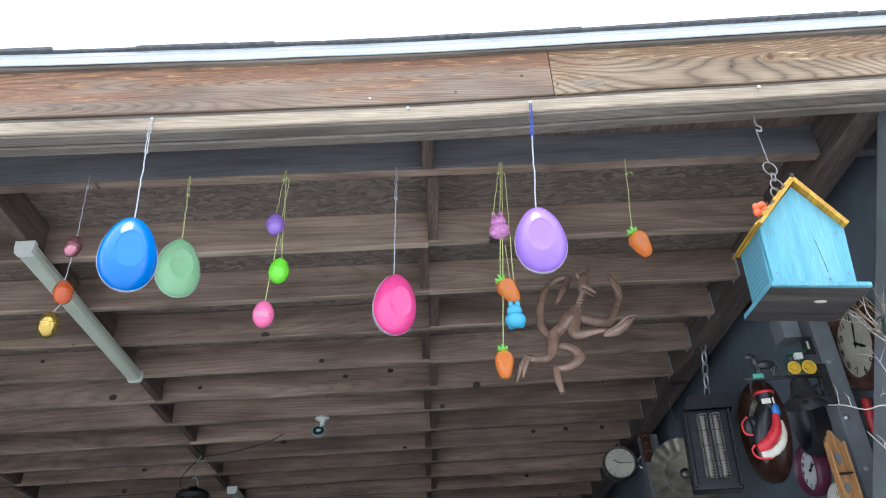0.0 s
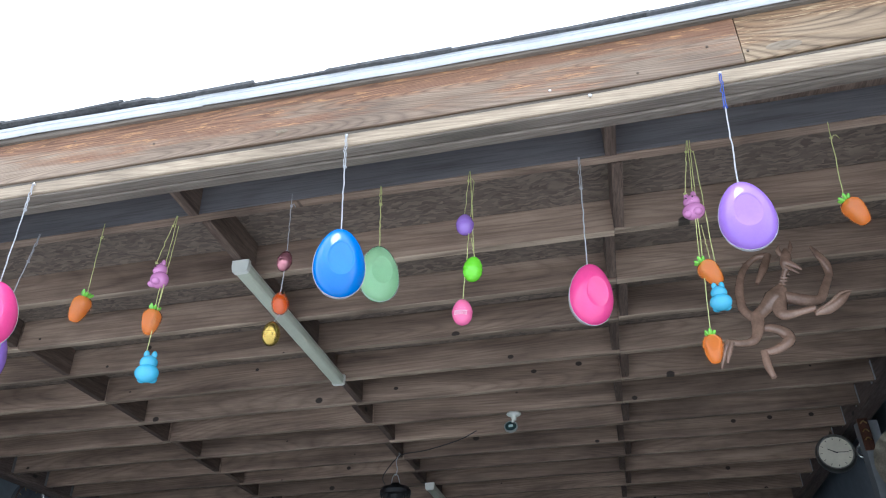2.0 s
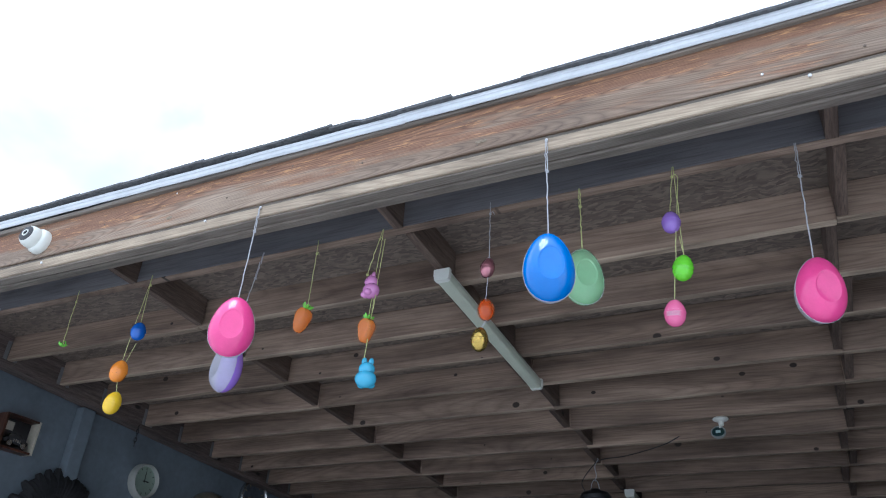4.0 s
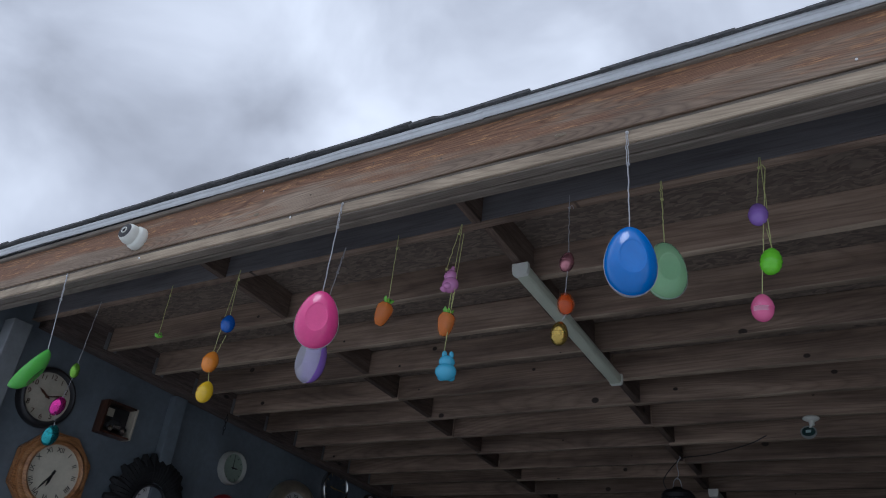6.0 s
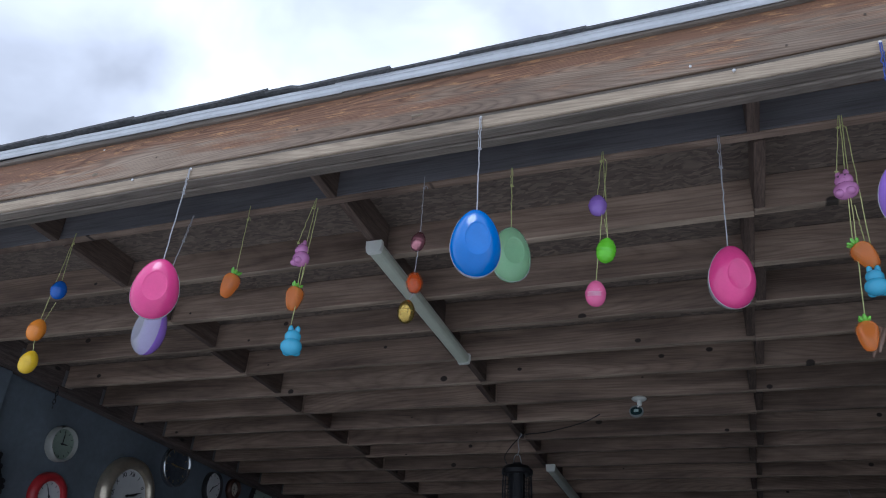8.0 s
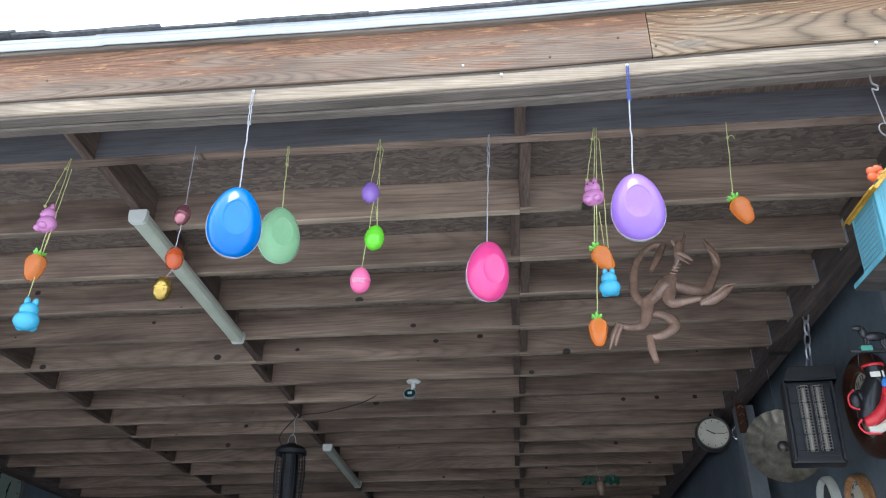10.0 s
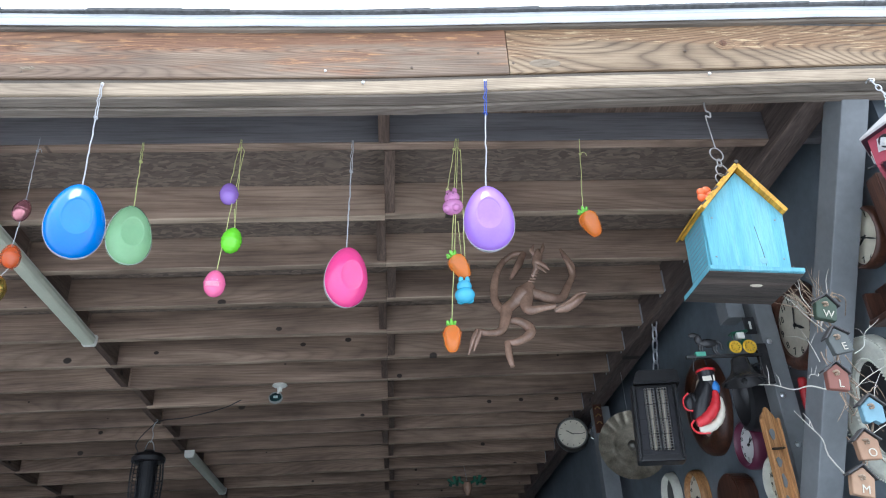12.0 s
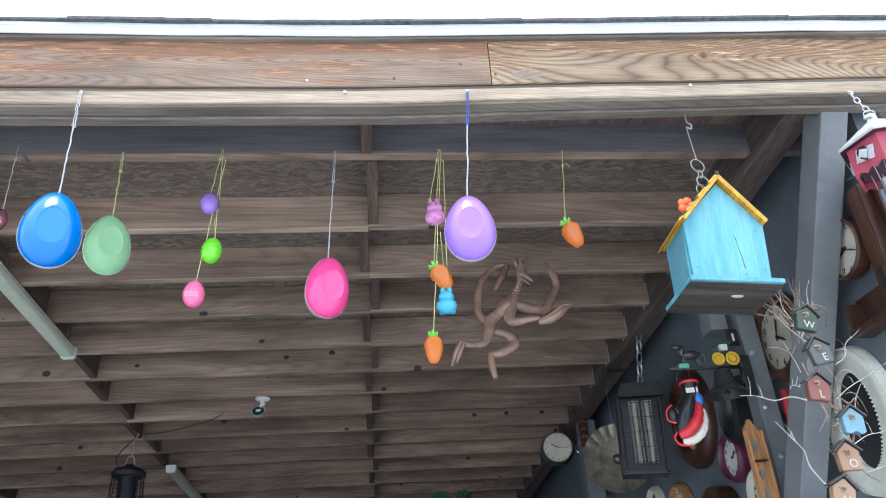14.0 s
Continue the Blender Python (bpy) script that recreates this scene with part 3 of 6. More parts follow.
RIM = see_through(plastic("clear_plastic_lip", (0.7, 0.7, 0.75), rough=0.25), 0.45)
ORANGE = see_through(plastic("orange_plastic", (0.78, 0.22, 0.03), rough=0.08), 0.58)
LEAF = plastic("leaf_green_plastic", (0.22, 0.60, 0.07))
SKY = plastic("sky_blue_plastic", (0.09, 0.43, 0.63))
ROSE = plastic("orchid_pink_plastic", (0.62, 0.25, 0.50))
SMALLPINK = plastic("pink_egg_plastic", (0.82, 0.16, 0.34))
SMALLPURPLE = plastic("purple_egg_plastic", (0.31, 0.17, 0.56))
LIME = plastic("lime_egg_plastic", (0.20, 0.70, 0.03))
AMBER = see_through(plastic("amber_plastic", (0.66, 0.10, 0.01), rough=0.06), 0.62)
YELLOW = plastic("yellow_egg_plastic", (0.86, 0.56, 0.02))
TANGERINE = plastic("tangerine_egg_plastic", (0.85, 0.28, 0.03))
ROYAL = plastic("royal_blue_plastic", (0.02, 0.12, 0.50))
GOLD = plain("gold_foil", (0.60, 0.42, 0.10), 0.2, 0.85, vary=0.15)
FOILPINK = plain("rose_foil", (0.50, 0.21, 0.24), 0.2, 0.7, vary=0.15)
MAGENTA = plain("magenta_foil", (0.75, 0.05, 0.36), 0.15, 0.75, vary=0.1)
TEAL = plain("teal_foil", (0.05, 0.36, 0.38), 0.15, 0.8, vary=0.1)
FOILGREEN = plain("green_foil", (0.25, 0.55, 0.06), 0.2, 0.6, vary=0.1)
MARK = plain("pale_pink_print", (0.85, 0.55, 0.66), 0.5)
DARKMARK = plain("black_print", (0.02, 0.02, 0.02), 0.5)
NAIL = plain("pale_nail_head", (0.75, 0.75, 0.74), 0.3, 0.6)


def big_egg(label, x, y, z_top, z, w, h, yaw, colour, back, string, tie=0.35, group="large hanging eggs", dx=0.0, tint=None, lean=0.0):
    h *= 1.04
    at = thing("hanging_egg", (x, y, z), label, "easter egg", group)
    turn = Matrix.Rotation(radians(lean), 4, "Y") @ Matrix.Rotation(radians(yaw), 4, "Z") @ Matrix.Rotation(radians(-3), 4, "X")
    for name, side, mat, flat in (("front_shell", -1, colour, 0.86), ("back_shell", 1, back, 0.86)):
        bm = egg_half(w, h, side, flat)
        bmesh.ops.transform(bm, matrix=Matrix.Translation((dx, 0, 0)) @ turn, verts=bm.verts)
        part(name, bm, mat, at, smooth=True, sharp=22)
    bm = egg_rim(w * 1.003, h * 1.003, 0.0013)
    bmesh.ops.transform(bm, matrix=Matrix.Translation((dx, 0, 0)) @ turn, verts=bm.verts)
    part("rim", bm, RIM, at, smooth=True)
    top = Vector((dx, 0, h / 2 - 0.004))
    mid = Vector((0, 0, z_top - z)).lerp(top, tie)
    part("cord", tube(wiggle(mid, top, 12, 0.004, x), 0.0020, 6), string, at, smooth=True)
    for s in (-1, 1):
        part("loop", tube(wiggle((0.002 * s, -0.002, z_top - z), mid + Vector((0.003 * s, 0, 0)), 10, 0.006, s), 0.0015, 6), tint or string, at, smooth=True)
    part("knot", knot(mid, 0.004), tint or string, at, smooth=True)
    return at


YB, YS = 1.632, 2.022
big_egg("glossy bright blue plastic egg hanging from fascia nail", -0.826, YB, 2.988, 2.545, 0.142, 0.208, 25, BLUE, CLOUD, CORD, tint=CORD)
big_egg("glossy lavender plastic egg on blue and white cord", 0.262, YB, 2.993, 2.532, 0.134, 0.190, -6, PURPLE, CLOUD, CORD, 0.32, dx=-0.028, tint=BLUECORD)
big_egg("glossy hot pink plastic egg hanging from fascia nail", -1.906, YB, 2.992, 2.523, 0.147, 0.208, 38, HOTPINK, CLOUD, CORD, 0.28, dx=-0.012)
big_egg("cloudy pale green plastic egg on yellow-green yarn", -0.834, YS, 3.06, 2.714, 0.136, 0.200, 30, MINT, MINT, YARN, 0.3)
big_egg("hot pink and cloudy clear egg under the header", -0.142, YS, 3.062, 2.552, 0.138, 0.196, 26, HOTPINK, CLOUD, CORD, 0.3, dx=-0.02, lean=8)
big_egg("purple and cloudy clear plastic egg under the header", -2.20, YS, 3.07, 2.572, 0.142, 0.208, -20, CLOUD, PURPLE, CORD, 0.3, dx=-0.075)

# a lone half shell, seen edge on
half = thing("hanging_half_egg", (-3.578, YB, 2.60), "open bright green half egg shell on white cord", "easter egg", "large hanging eggs")
bm = egg_half(0.15, 0.225, -1, 0.86, 0.004)
long_axis = Vector((0.21, 0.42, 0.88)).normalized()
opening = Vector((-0.46, -0.62, 0.62))
opening = (opening - long_axis * opening.dot(long_axis)).normalized()
across = opening.cross(long_axis)
turn = Matrix((across, opening, long_axis)).transposed().to_4x4()
bmesh.ops.transform(bm, matrix=Matrix.Translation((0.0, -0.01, -0.085)) @ turn, verts=bm.verts)
part("shell", bm, APPLE, half, smooth=True)
cord(half, (0, 0, 0.395), (0.022, 0.034, 0.012), CORD, 0.0022, 3, 0.35)
part("loop", tube(wiggle((0.004, 0, 0.395), (0.012, 0.012, 0.262), 8, 0.006, 5), 0.0018, 6), CORD, half)


def tiny_egg(parent, at, w, h, mat, lean=0.0, style="", seed=0):
    """A two-piece egg about a thumb high."""
    m = Matrix.Translation(at) @ Matrix.Rotation(radians(lean), 4, "Y") @ Matrix.Rotation(radians(8 * math.sin(seed)), 4, "X")
    names = ("upper_half", "lower_half")
    for k, name in enumerate(names):
        prof = small_profile(w, h, 0, math.pi * 0.52) if k == 0 else small_profile(w * 0.965, h, math.pi * 0.52, math.pi)
        if style == "bands":
            prof = [(r * (1 + 0.035 * math.cos(z / h * 38)), z) for r, z in prof]
        part(name, lathe(prof, 28, m=m), mat, parent, smooth=True)
    part("seam", lathe([(w * 0.492, -0.0035), (w * 0.506, -0.0015), (w * 0.506, 0.0015), (w * 0.492, 0.0035)], 28, m=m), mat, parent)
    if style == "face":
        pts = []
        for i in range(41):
            a = i / 40
            x = (a - 0.5) * w * 0.62 + 0.004 * math.sin(a * 38)
            z = -0.1 * h + 0.007 * math.cos(a * 38)
            rr = w / 2 * math.sqrt(max(0.05, 1 - (2 * z / h) ** 2)) * 1.02
            pts.append(m @ Vector((x, -math.sqrt(max(1e-6, rr * rr - x * x)) - 0.0006, z)))
        part("scroll_print", tube(pts, 0.0009, 5), MARK, parent)
        for s in (-1, 0, 1):
            p = m @ Vector((s * w * 0.22, -w * 0.47 + 0.001 - (0.002 if s == 0 else -0.001), 0.06 * h))
            part("dot_print", lathe([(0, 0.0016), (0.0016, 0), (0, -0.0016)], 8, m=Matrix.Translation(p)), MARK, parent)
    if style == "speckle":
        random.seed(seed)
        for i in range(7):
            a, z = random.uniform(-2.6, -0.5), random.uniform(-0.3, -0.05) * h
            rr = w / 2 * math.sqrt(1 - (2 * z / h) ** 2) * 0.99
            p = m @ Vector((rr * math.cos(a), rr * math.sin(a), z))
            part("dot_print", lathe([(0, 0.0012), (0.002, 0), (0, -0.0012)], 6, m=Matrix.Translation(p)), ORANGE, parent)


def carrot(parent, at, w, h, lean=0.0, mat=None, leaf=True, body=True):
    m = Matrix.Translation(at) @ Matrix.Rotation(radians(lean), 4, "Y")
    if body:
        prof = [(0, 0.5), (0.2, 0.49), (0.36, 0.44), (0.46, 0.34), (0.5, 0.22), (0.48, 0.06), (0.455, 0.05), (0.44, -0.1), (0.37, -0.28), (0.28, -0.42), (0.2, -0.48), (0.1, -0.505), (0, -0.51)]
        bm = lathe([(r * w, z * h * 0.82 - 0.06 * h) for r, z in prof], 40)
        for v in bm.verts:  # the moulded flat on the front
            v.co.y = max(v.co.y, -0.36 * w)
        bm.transform(m)
        part("carrot_body", bm, mat or ORANGE, parent, smooth=True)
        bm = lathe([(0.486 * w, 0.047 * h * 0.82), (0.493 * w, 0.03 * h), (0.475 * w, 0.01 * h)], 40)
        for v in bm.verts:
            v.co.y = max(v.co.y, -0.34 * w)
        bm.transform(m @ Matrix.Translation((0, 0, -0.03 * h)))
        part("moulded_ridge", bm, mat or ORANGE, parent, smooth=True)
    if leaf:
        bm = bmesh.new()
        for k in range(7):
            a = 2 * math.pi * k / 7
            out = 0.3 * w * (1 if k else 0.2)
            pts = [(0, 0, 0.32 * h), (out * 0.6 * math.cos(a), out * 0.6 * math.sin(a), 0.40 * h), (out * math.cos(a), out * math.sin(a), (0.46 + 0.03 * (k % 3)) * h)]
            tube([m @ Vector(p) for p in smooth_path(pts, 3)], [0.004, 0.0052, 0.0056, 0.0058, 0.0054, 0.0045, 0.0022][:len(smooth_path(pts, 3))], 6, bm)
        part("carrot_leaf", bm, LEAF, parent, smooth=True)


def rabbit(parent, at, h, mat, yaw=0.0, face=True):
    """A moulded rabbit-shaped container."""
    m = Matrix.Translation(at) @ Matrix.Rotation(radians(yaw), 4, "Z")
    bm = bmesh.new()
    for c, s in (((0, 0, -0.24), (0.36, 0.30, 0.29)), ((0, -0.02, 0.1), (0.27, 0.24, 0.24)), ((-0.13, 0, 0.34), (0.09, 0.075, 0.14)), ((0.1, 0, 0.36), (0.09, 0.075, 0.14)),
                 ((-0.15, -0.16, -0.38), (0.15, 0.16, 0.12)), ((0.15, -0.16, -0.38), (0.15, 0.16, 0.12)), ((0, -0.22, 0.05), (0.1, 0.06, 0.07))):
        made = bmesh.ops.create_icosphere(bm, subdivisions=3, radius=1.0)["verts"]
        bmesh.ops.transform(bm, matrix=m @ Matrix.Translation(Vector(c) * h) @ Matrix.Diagonal((*(Vector(s) * h), 1)), verts=made)
    part("rabbit_shell", bm, mat, parent, smooth=True)
    if face:
        for s in (-1, 1):
            part("eye", lathe([(0, 0.003), (0.003, 0), (0, -0.003)], 8, m=m @ Matrix.Translation((s * 0.1 * h, -0.235 * h, 0.16 * h))), DARKMARK, parent)


def garland(label, x, z_top, items, string=YARN, group="small hanging strings"):
    """A string under the header: items of (kind, material, dx, z, w, h, lean, style)."""
    at = thing("egg_string", (x, YS, z_top), label, "easter ornament", group)
    last, k = Vector((0, 0, 0)), 0
    for kind, mat, dx, z, w, h, lean, style in items:
        p = Vector((dx, 0.004 * math.sin(k * 2.1), z - z_top))
        hook = p + Vector((math.sin(radians(lean)) * h * 0.42, 0, h * 0.46))
        start = Vector((0, 0, 0)) if k == 0 or style == "own" or (k == 1 and string is not CORD) else Vector((0.008, 0, -0.045)) if style in ("face", "plain") else last
        cord(at, start + Vector((0.003 * k, 0, 0)), hook, string, 0.0014, x + k, 0.22 if k == 0 else None, "cord", 0.003)
        holder = part(kind, knot(hook, 0.0035), string, at, smooth=True)
        if kind == "small_egg":
            tiny_egg(holder, p, w, h, mat, lean, style, k + x)
        elif kind == "carrot":
            carrot(holder, p, w, h, lean, mat)
        elif kind == "carrot_top":
            carrot(holder, p, w, h, lean, mat, body=False)
            part("ring", tube([p + 0.012 * Vector((math.cos(a), 0.2, math.sin(a))) + Vector((0.01, 0, 0.035)) for a in (2 * math.pi * i / 16 for i in range(16))], 0.0025, 6, closed=True), LEAF, holder)
        else:
            rabbit(holder, p, h, mat, lean, style != "plain")
        last = p - Vector((0, 0, h * 0.4))
        k += 1
    if len(items) > 1 and string is not CORD:
        a = Vector((items[0][2], 0.01, items[0][3] - z_top))
        b = Vector((items[1][2], 0.01, items[1][3] - z_top))
        cord(at, a.lerp(b, 0.3) + Vector((0.012, 0, 0)), b + Vector((0.01, 0, 0.02)), string, 0.0013, 7, None, "second_strand", 0.003)
    return at


garland("foil pink, amber and gold eggs on white thread", -1.169, 3.085, (
    ("small_egg", FOILPINK, -0.005, 2.808, 0.052, 0.080, 10, ""), ("small_egg", AMBER, -0.008, 2.648, 0.058, 0.082, -4, ""), ("small_egg", GOLD, -0.026, 2.538, 0.060, 0.084, 6, "")), CORD)
garland("purple, lime and pink plastic eggs on yarn", -0.516, 3.07, (
    ("small_egg", SMALLPURPLE, -0.024, 2.858, 0.060, 0.078, 0, ""), ("small_egg", LIME, -0.005, 2.689, 0.064, 0.086, 10, "bands"), ("small_egg", SMALLPINK, -0.043, 2.538, 0.065, 0.084, 4, "face")))
garland("pink rabbit, carrots and blue rabbit on green yarn", 0.209, 3.067, (
    ("rabbit", ROSE, -0.026, 2.819, 0.063, 0.096, -20, ""), ("carrot", ORANGE, -0.018, 2.583, 0.064, 0.105, -28, "own"), ("rabbit", SKY, -0.008, 2.500, 0.066, 0.088, 170, "plain"), ("carrot", ORANGE, -0.055, 2.345, 0.058, 0.102, 2, "own")))
garland("single clear orange plastic carrot on green yarn", 0.642, 3.06, (("carrot", ORANGE, -0.010, 2.728, 0.066, 0.112, -22, ""),))
garland("pink rabbit, orange carrot and blue rabbit on yarn", -1.622, 3.062, (
    ("rabbit", ROSE, -0.024, 2.822, 0.073, 0.104, -35, ""), ("carrot", ORANGE, -0.028, 2.642, 0.067, 0.112, 6, ""), ("rabbit", SKY, -0.003, 2.472, 0.077, 0.108, 200, "plain")))
garland("single orange plastic carrot hanging aslant on thread", -1.925, 3.075, (("carrot", ORANGE, -0.019, 2.726, 0.070, 0.122, 18, ""),))
garland("royal blue, tangerine and yellow eggs on yarn", -2.834, 3.075, (
    ("small_egg", ROYAL, 0.010, 2.796, 0.065, 0.084, 0, ""), ("small_egg", TANGERINE, -0.045, 2.619, 0.073, 0.100, 4, "speckle"), ("small_egg", YELLOW, -0.021, 2.474, 0.071, 0.098, 8, "")))
garland("lone green carrot top still on its thread", -3.304, 3.075, (("carrot_top", LEAF, 0.0, 2.765, 0.062, 0.075, 10, ""),))
garland("green, magenta and teal foil eggs on white thread", -3.873, 3.068, (
    ("small_egg", FOILGREEN, -0.018, 2.676, 0.046, 0.080, 4, ""), ("small_egg", MAGENTA, -0.063, 2.491, 0.070, 0.100, 24, ""), ("small_egg", TEAL, -0.025, 2.338, 0.075, 0.106, 6, "")), CORD)

CASTNAIL = plain("rusted_screw_head", (0.16, 0.12, 0.09), 0.6, 0.4)
# nail and screw heads in the fascia
for nx, nz in ((-0.826, 2.998), (0.262, 2.996), (-0.095, 3.000), (-1.906, 3.003), (-3.578, 2.995), (-2.164, 3.002), (-3.05, 2.99), (0.95, 3.0)):
    bm = lathe([(0, -0.012), (0.0026, -0.012), (0.0026, 0.006), (0.005, 0.006), (0.005, 0.008), (0.0034, 0.0095), (0, 0.0098)], 12, m=Matrix.Translation((nx, 1.640, nz - 0.0045 + bow(nx))) @ Matrix.Rotation(radians(90), 4, "X"))
    part("nail", bm, NAIL, front)
for nx, nz in ((-0.206, 3.054), (0.252, 3.111), (0.049, 3.061), (0.356, 3.068), (-2.373, 3.184), (-2.098, 3.097), (-1.807, 3.168), (-1.064, 3.052), (-1.5, 3.10), (-2.75, 3.12), (0.9, 3.10)):
    bm = lathe([(0, 0.0), (0.004, 0.0), (0.004, 0.0018), (0.0025, 0.0022), (0.002, 0.0012), (0, 0.0012)], 10, m=Matrix.Translation((nx, 1.6505, nz + bow(nx))) @ Matrix.Rotation(radians(90), 4, "X"))
    part("screw", bm, NAIL if nx in (-0.206, -2.373) else CASTNAIL, front)

# oval knots of bare wood in the fascia boards
KNOT = wood("dark_wood_knot", (0.10, 0.045, 0.022), (0.17, 0.085, 0.045), (0.24, 0.13, 0.07), "z", 0.6, knots=False)
for kx, kz, kw, kh in ((1.03, 3.128, 0.014, 0.012), (1.035, 3.126, 0.034, 0.024), (0.455, 3.066, 0.050, 0.017), (-1.05, 3.065, 0.022, 0.008), (-2.38, 3.07, 0.016, 0.008)):
    yy = 1.6495 if kx == 1.03 else 1.6515 if kx > 0.34 else 1.6495
    part("knot", lathe([(0, 0.0022), (0.35, 0.0026), (0.42, 0.0012), (0.75, 0.0024), (0.85, 0.001), (1.0, 0.0)], 20, m=Matrix.Translation((kx, yy, kz + bow(kx))) @ Matrix.Rotation(radians(90), 4, "X") @ Matrix.Diagonal((kw, kh, 1, 1))), KNOT if kx == 1.03 else FASCIA2 if kx > 1 else TRIM, front, smooth=True)

# ---- things under the roof ----
def strip_light(y0, y1):
    at = thing("strip_light", (-1.512, y0, under(y0) - 0.006), "pale green-white fluorescent strip light under girder", "ceiling light", "strip lights")
    L = y1 - y0
    slope = SLOPE
    def run(name, outline, a, b, mat):
        bm = bmesh.new()
        rings = [[bm.verts.new((0.68 * x, y, 0.8 * z + slope * y)) for x, z in outline] for y in (a, b)]
        n = len(outline)
        for k in range(n):
            bm.faces.new((rings[0][k], rings[0][(k + 1) % n], rings[1][(k + 1) % n], rings[1][k]))
        bm.faces.new(rings[0])
        bm.faces.new(rings[1][::-1])
        return part(name, bm, mat, at)
    run("housing", [(-0.035, 0), (0.035, 0), (0.035, -0.028), (-0.035, -0.028)], 0.01, L - 0.01, WHITE)
    run("diffuser", [(-0.048, -0.020), (0.048, -0.020), (0.050, -0.034), (0.042, -0.060), (0.03, -0.066), (-0.03, -0.066), (-0.042, -0.060), (-0.050, -0.034)], 0.022, L - 0.022, DIFFUSER)
    for a, b in ((0.0, 0.022), (L - 0.022, L)):
        run("end_cap", [(-0.052, -0.002), (0.052, -0.002), (0.053, -0.036), (0.046, -0.064), (0.034, -0.070), (-0.034, -0.070), (-0.046, -0.064), (-0.053, -0.036)], a, b, WHITE)
    return at


DIFFUSER = plain("ribbed_cloudy_diffuser", (0.56, 0.585, 0.46), 0.35, vary=0.08, scale=6)
strip_light(2.33, 3.53)
strip_light(5.62, 6.87)

BLACKMETAL = plain("black_enamel", (0.018, 0.018, 0.02), 0.4, vary=0.2, scale=20)
zy = 4.9
zap = thing("insect_zapper", (-1.58, zy, 2.28), "black caged insect zapper hanging from girder hook", "insect zapper")
part("top_cap", lathe([(0, 0.41), (0.03, 0.41), (0.035, 0.395), (0.085, 0.385), (0.105, 0.36), (0.105, 0.335), (0.09, 0.33), (0, 0.33)], 32), BLACKMETAL, zap)
part("base_tray", lathe([(0, 0.0), (0.08, 0.0), (0.10, 0.015), (0.10, 0.035), (0, 0.035)], 32), BLACKMETAL, zap)
part("lamp_tube", lathe([(0, 0.035), (0.055, 0.035), (0.055, 0.33), (0, 0.33)], 20), plain("dark_inner_grid", (0.02, 0.022, 0.026), 0.4), zap)
for k in range(20):
    a = 2 * math.pi * k / 20
    c, s = math.cos(a), math.sin(a)
    part("cage_bar", tube(smooth_path([(0.095 * c, 0.095 * s, 0.33), (0.1 * c, 0.1 * s, 0.2), (0.088 * c, 0.088 * s, 0.035)], 3), 0.0026, 5), BLACKMETAL, zap)
for k in range(11):
    z = 0.06 + 0.024 * k
    part("cage_ring", tube([(0.094 * math.cos(t), 0.094 * math.sin(t), z) for t in (2 * math.pi * i / 28 for i in range(28))], 0.0018, 5, closed=True), BLACKMETAL, zap)
part("bail", tube(smooth_path([(-0.03, 0, 0.40), (-0.02, 0, 0.45), (0, 0, 0.47), (0.02, 0, 0.45), (0.03, 0, 0.40)], 5), 0.003, 6), STEEL, zap)
part("chain_hook", tube(smooth_path([(0, 0, 0.46), (0.012, 0, 0.50), (0.004, 0, 0.55), (0.015, 0, 0.585), (0.03, 0, 0.600), (0.022, 0, 0.612)], 5), 0.003, 6), STEEL, zap)
part("power_cord", tube(smooth_path([(-0.06, -0.02, 0.385), (-0.08, -0.03, 0.45), (-0.02, -0.02, 0.54), (0.05, 0.0, 0.60), (0.25, -0.12, 0.585), (0.5, -0.25, 0.60), (0.62, -0.30, 0.635)], 6), 0.0035, 6), BLACKMETAL, zap)

sens = thing("ceiling_sensor", (-0.683, 4.322, under(4.31)), "white ceiling mount holding small round glass dial", "sensor")
part("base", lathe([(0, 0.0), (0.04, 0.0), (0.045, -0.008), (0.036, -0.016), (0.015, -0.02), (0.014, -0.045), (0, -0.046)], 28), WHITE, sens, smooth=True)
dm = Matrix.Translation((-0.02, -0.01, -0.085)) @ Matrix.Rotation(radians(65), 4, "X")
part("dial_case", lathe([(0.0, -0.014), (0.034, -0.014), (0.040, -0.006), (0.041, 0.008), (0.036, 0.010), (0.035, 0.004), (0, 0.004)], 28, m=dm), plain("grey_dial_case", (0.30, 0.33, 0.31), 0.4), sens)
part("dial_glass", lathe([(0, 0.0055), (0.034, 0.0055), (0.034, 0.004)], 24, m=dm), plain("dark_green_glass", (0.02, 0.05, 0.05), 0.1), sens)
part("readout", box((0.026, 0.018, 0.002), (-0.02, -0.0215, -0.082), 0, Matrix.Rotation(radians(65), 4, "X")), plain("pale_readout", (0.45, 0.6, 0.58), 0.3), sens)
part("arm", tube([(0, 0, -0.04), (-0.006, 0, -0.05), (-0.014, 0.004, -0.06)], 0.007, 8), WHITE, sens)

# a long-limbed brown ornament creature hung under a purlin
SKIN = plain("brown_rubber", (0.30, 0.19, 0.135), 0.22, vary=0.3, scale=14, relief=0.3, coat=0.35)
bm = bmesh.new()


def limb(points, radii, y0=2.72, y1=None):
    """A tapering limb through (x, z) points that runs from depth y0 to y1."""
    n = len(points)
    y1 = y0 if y1 is None else y1
    path = smooth_path([(x, y0 + (y1 - y0) * i / (n - 1) - 2.75, z) for i, (x, z) in enumerate(points)], 6)
    last = len(path) - 1
    rr = []
    for i in range(last + 1):
        u = i / last * (len(radii) - 1)
        j = min(int(u), len(radii) - 2)
        rr.append(0.86 * (radii[j] + (radii[j + 1] - radii[j]) * (u - j)))
    tube(path, rr, 12, bm)


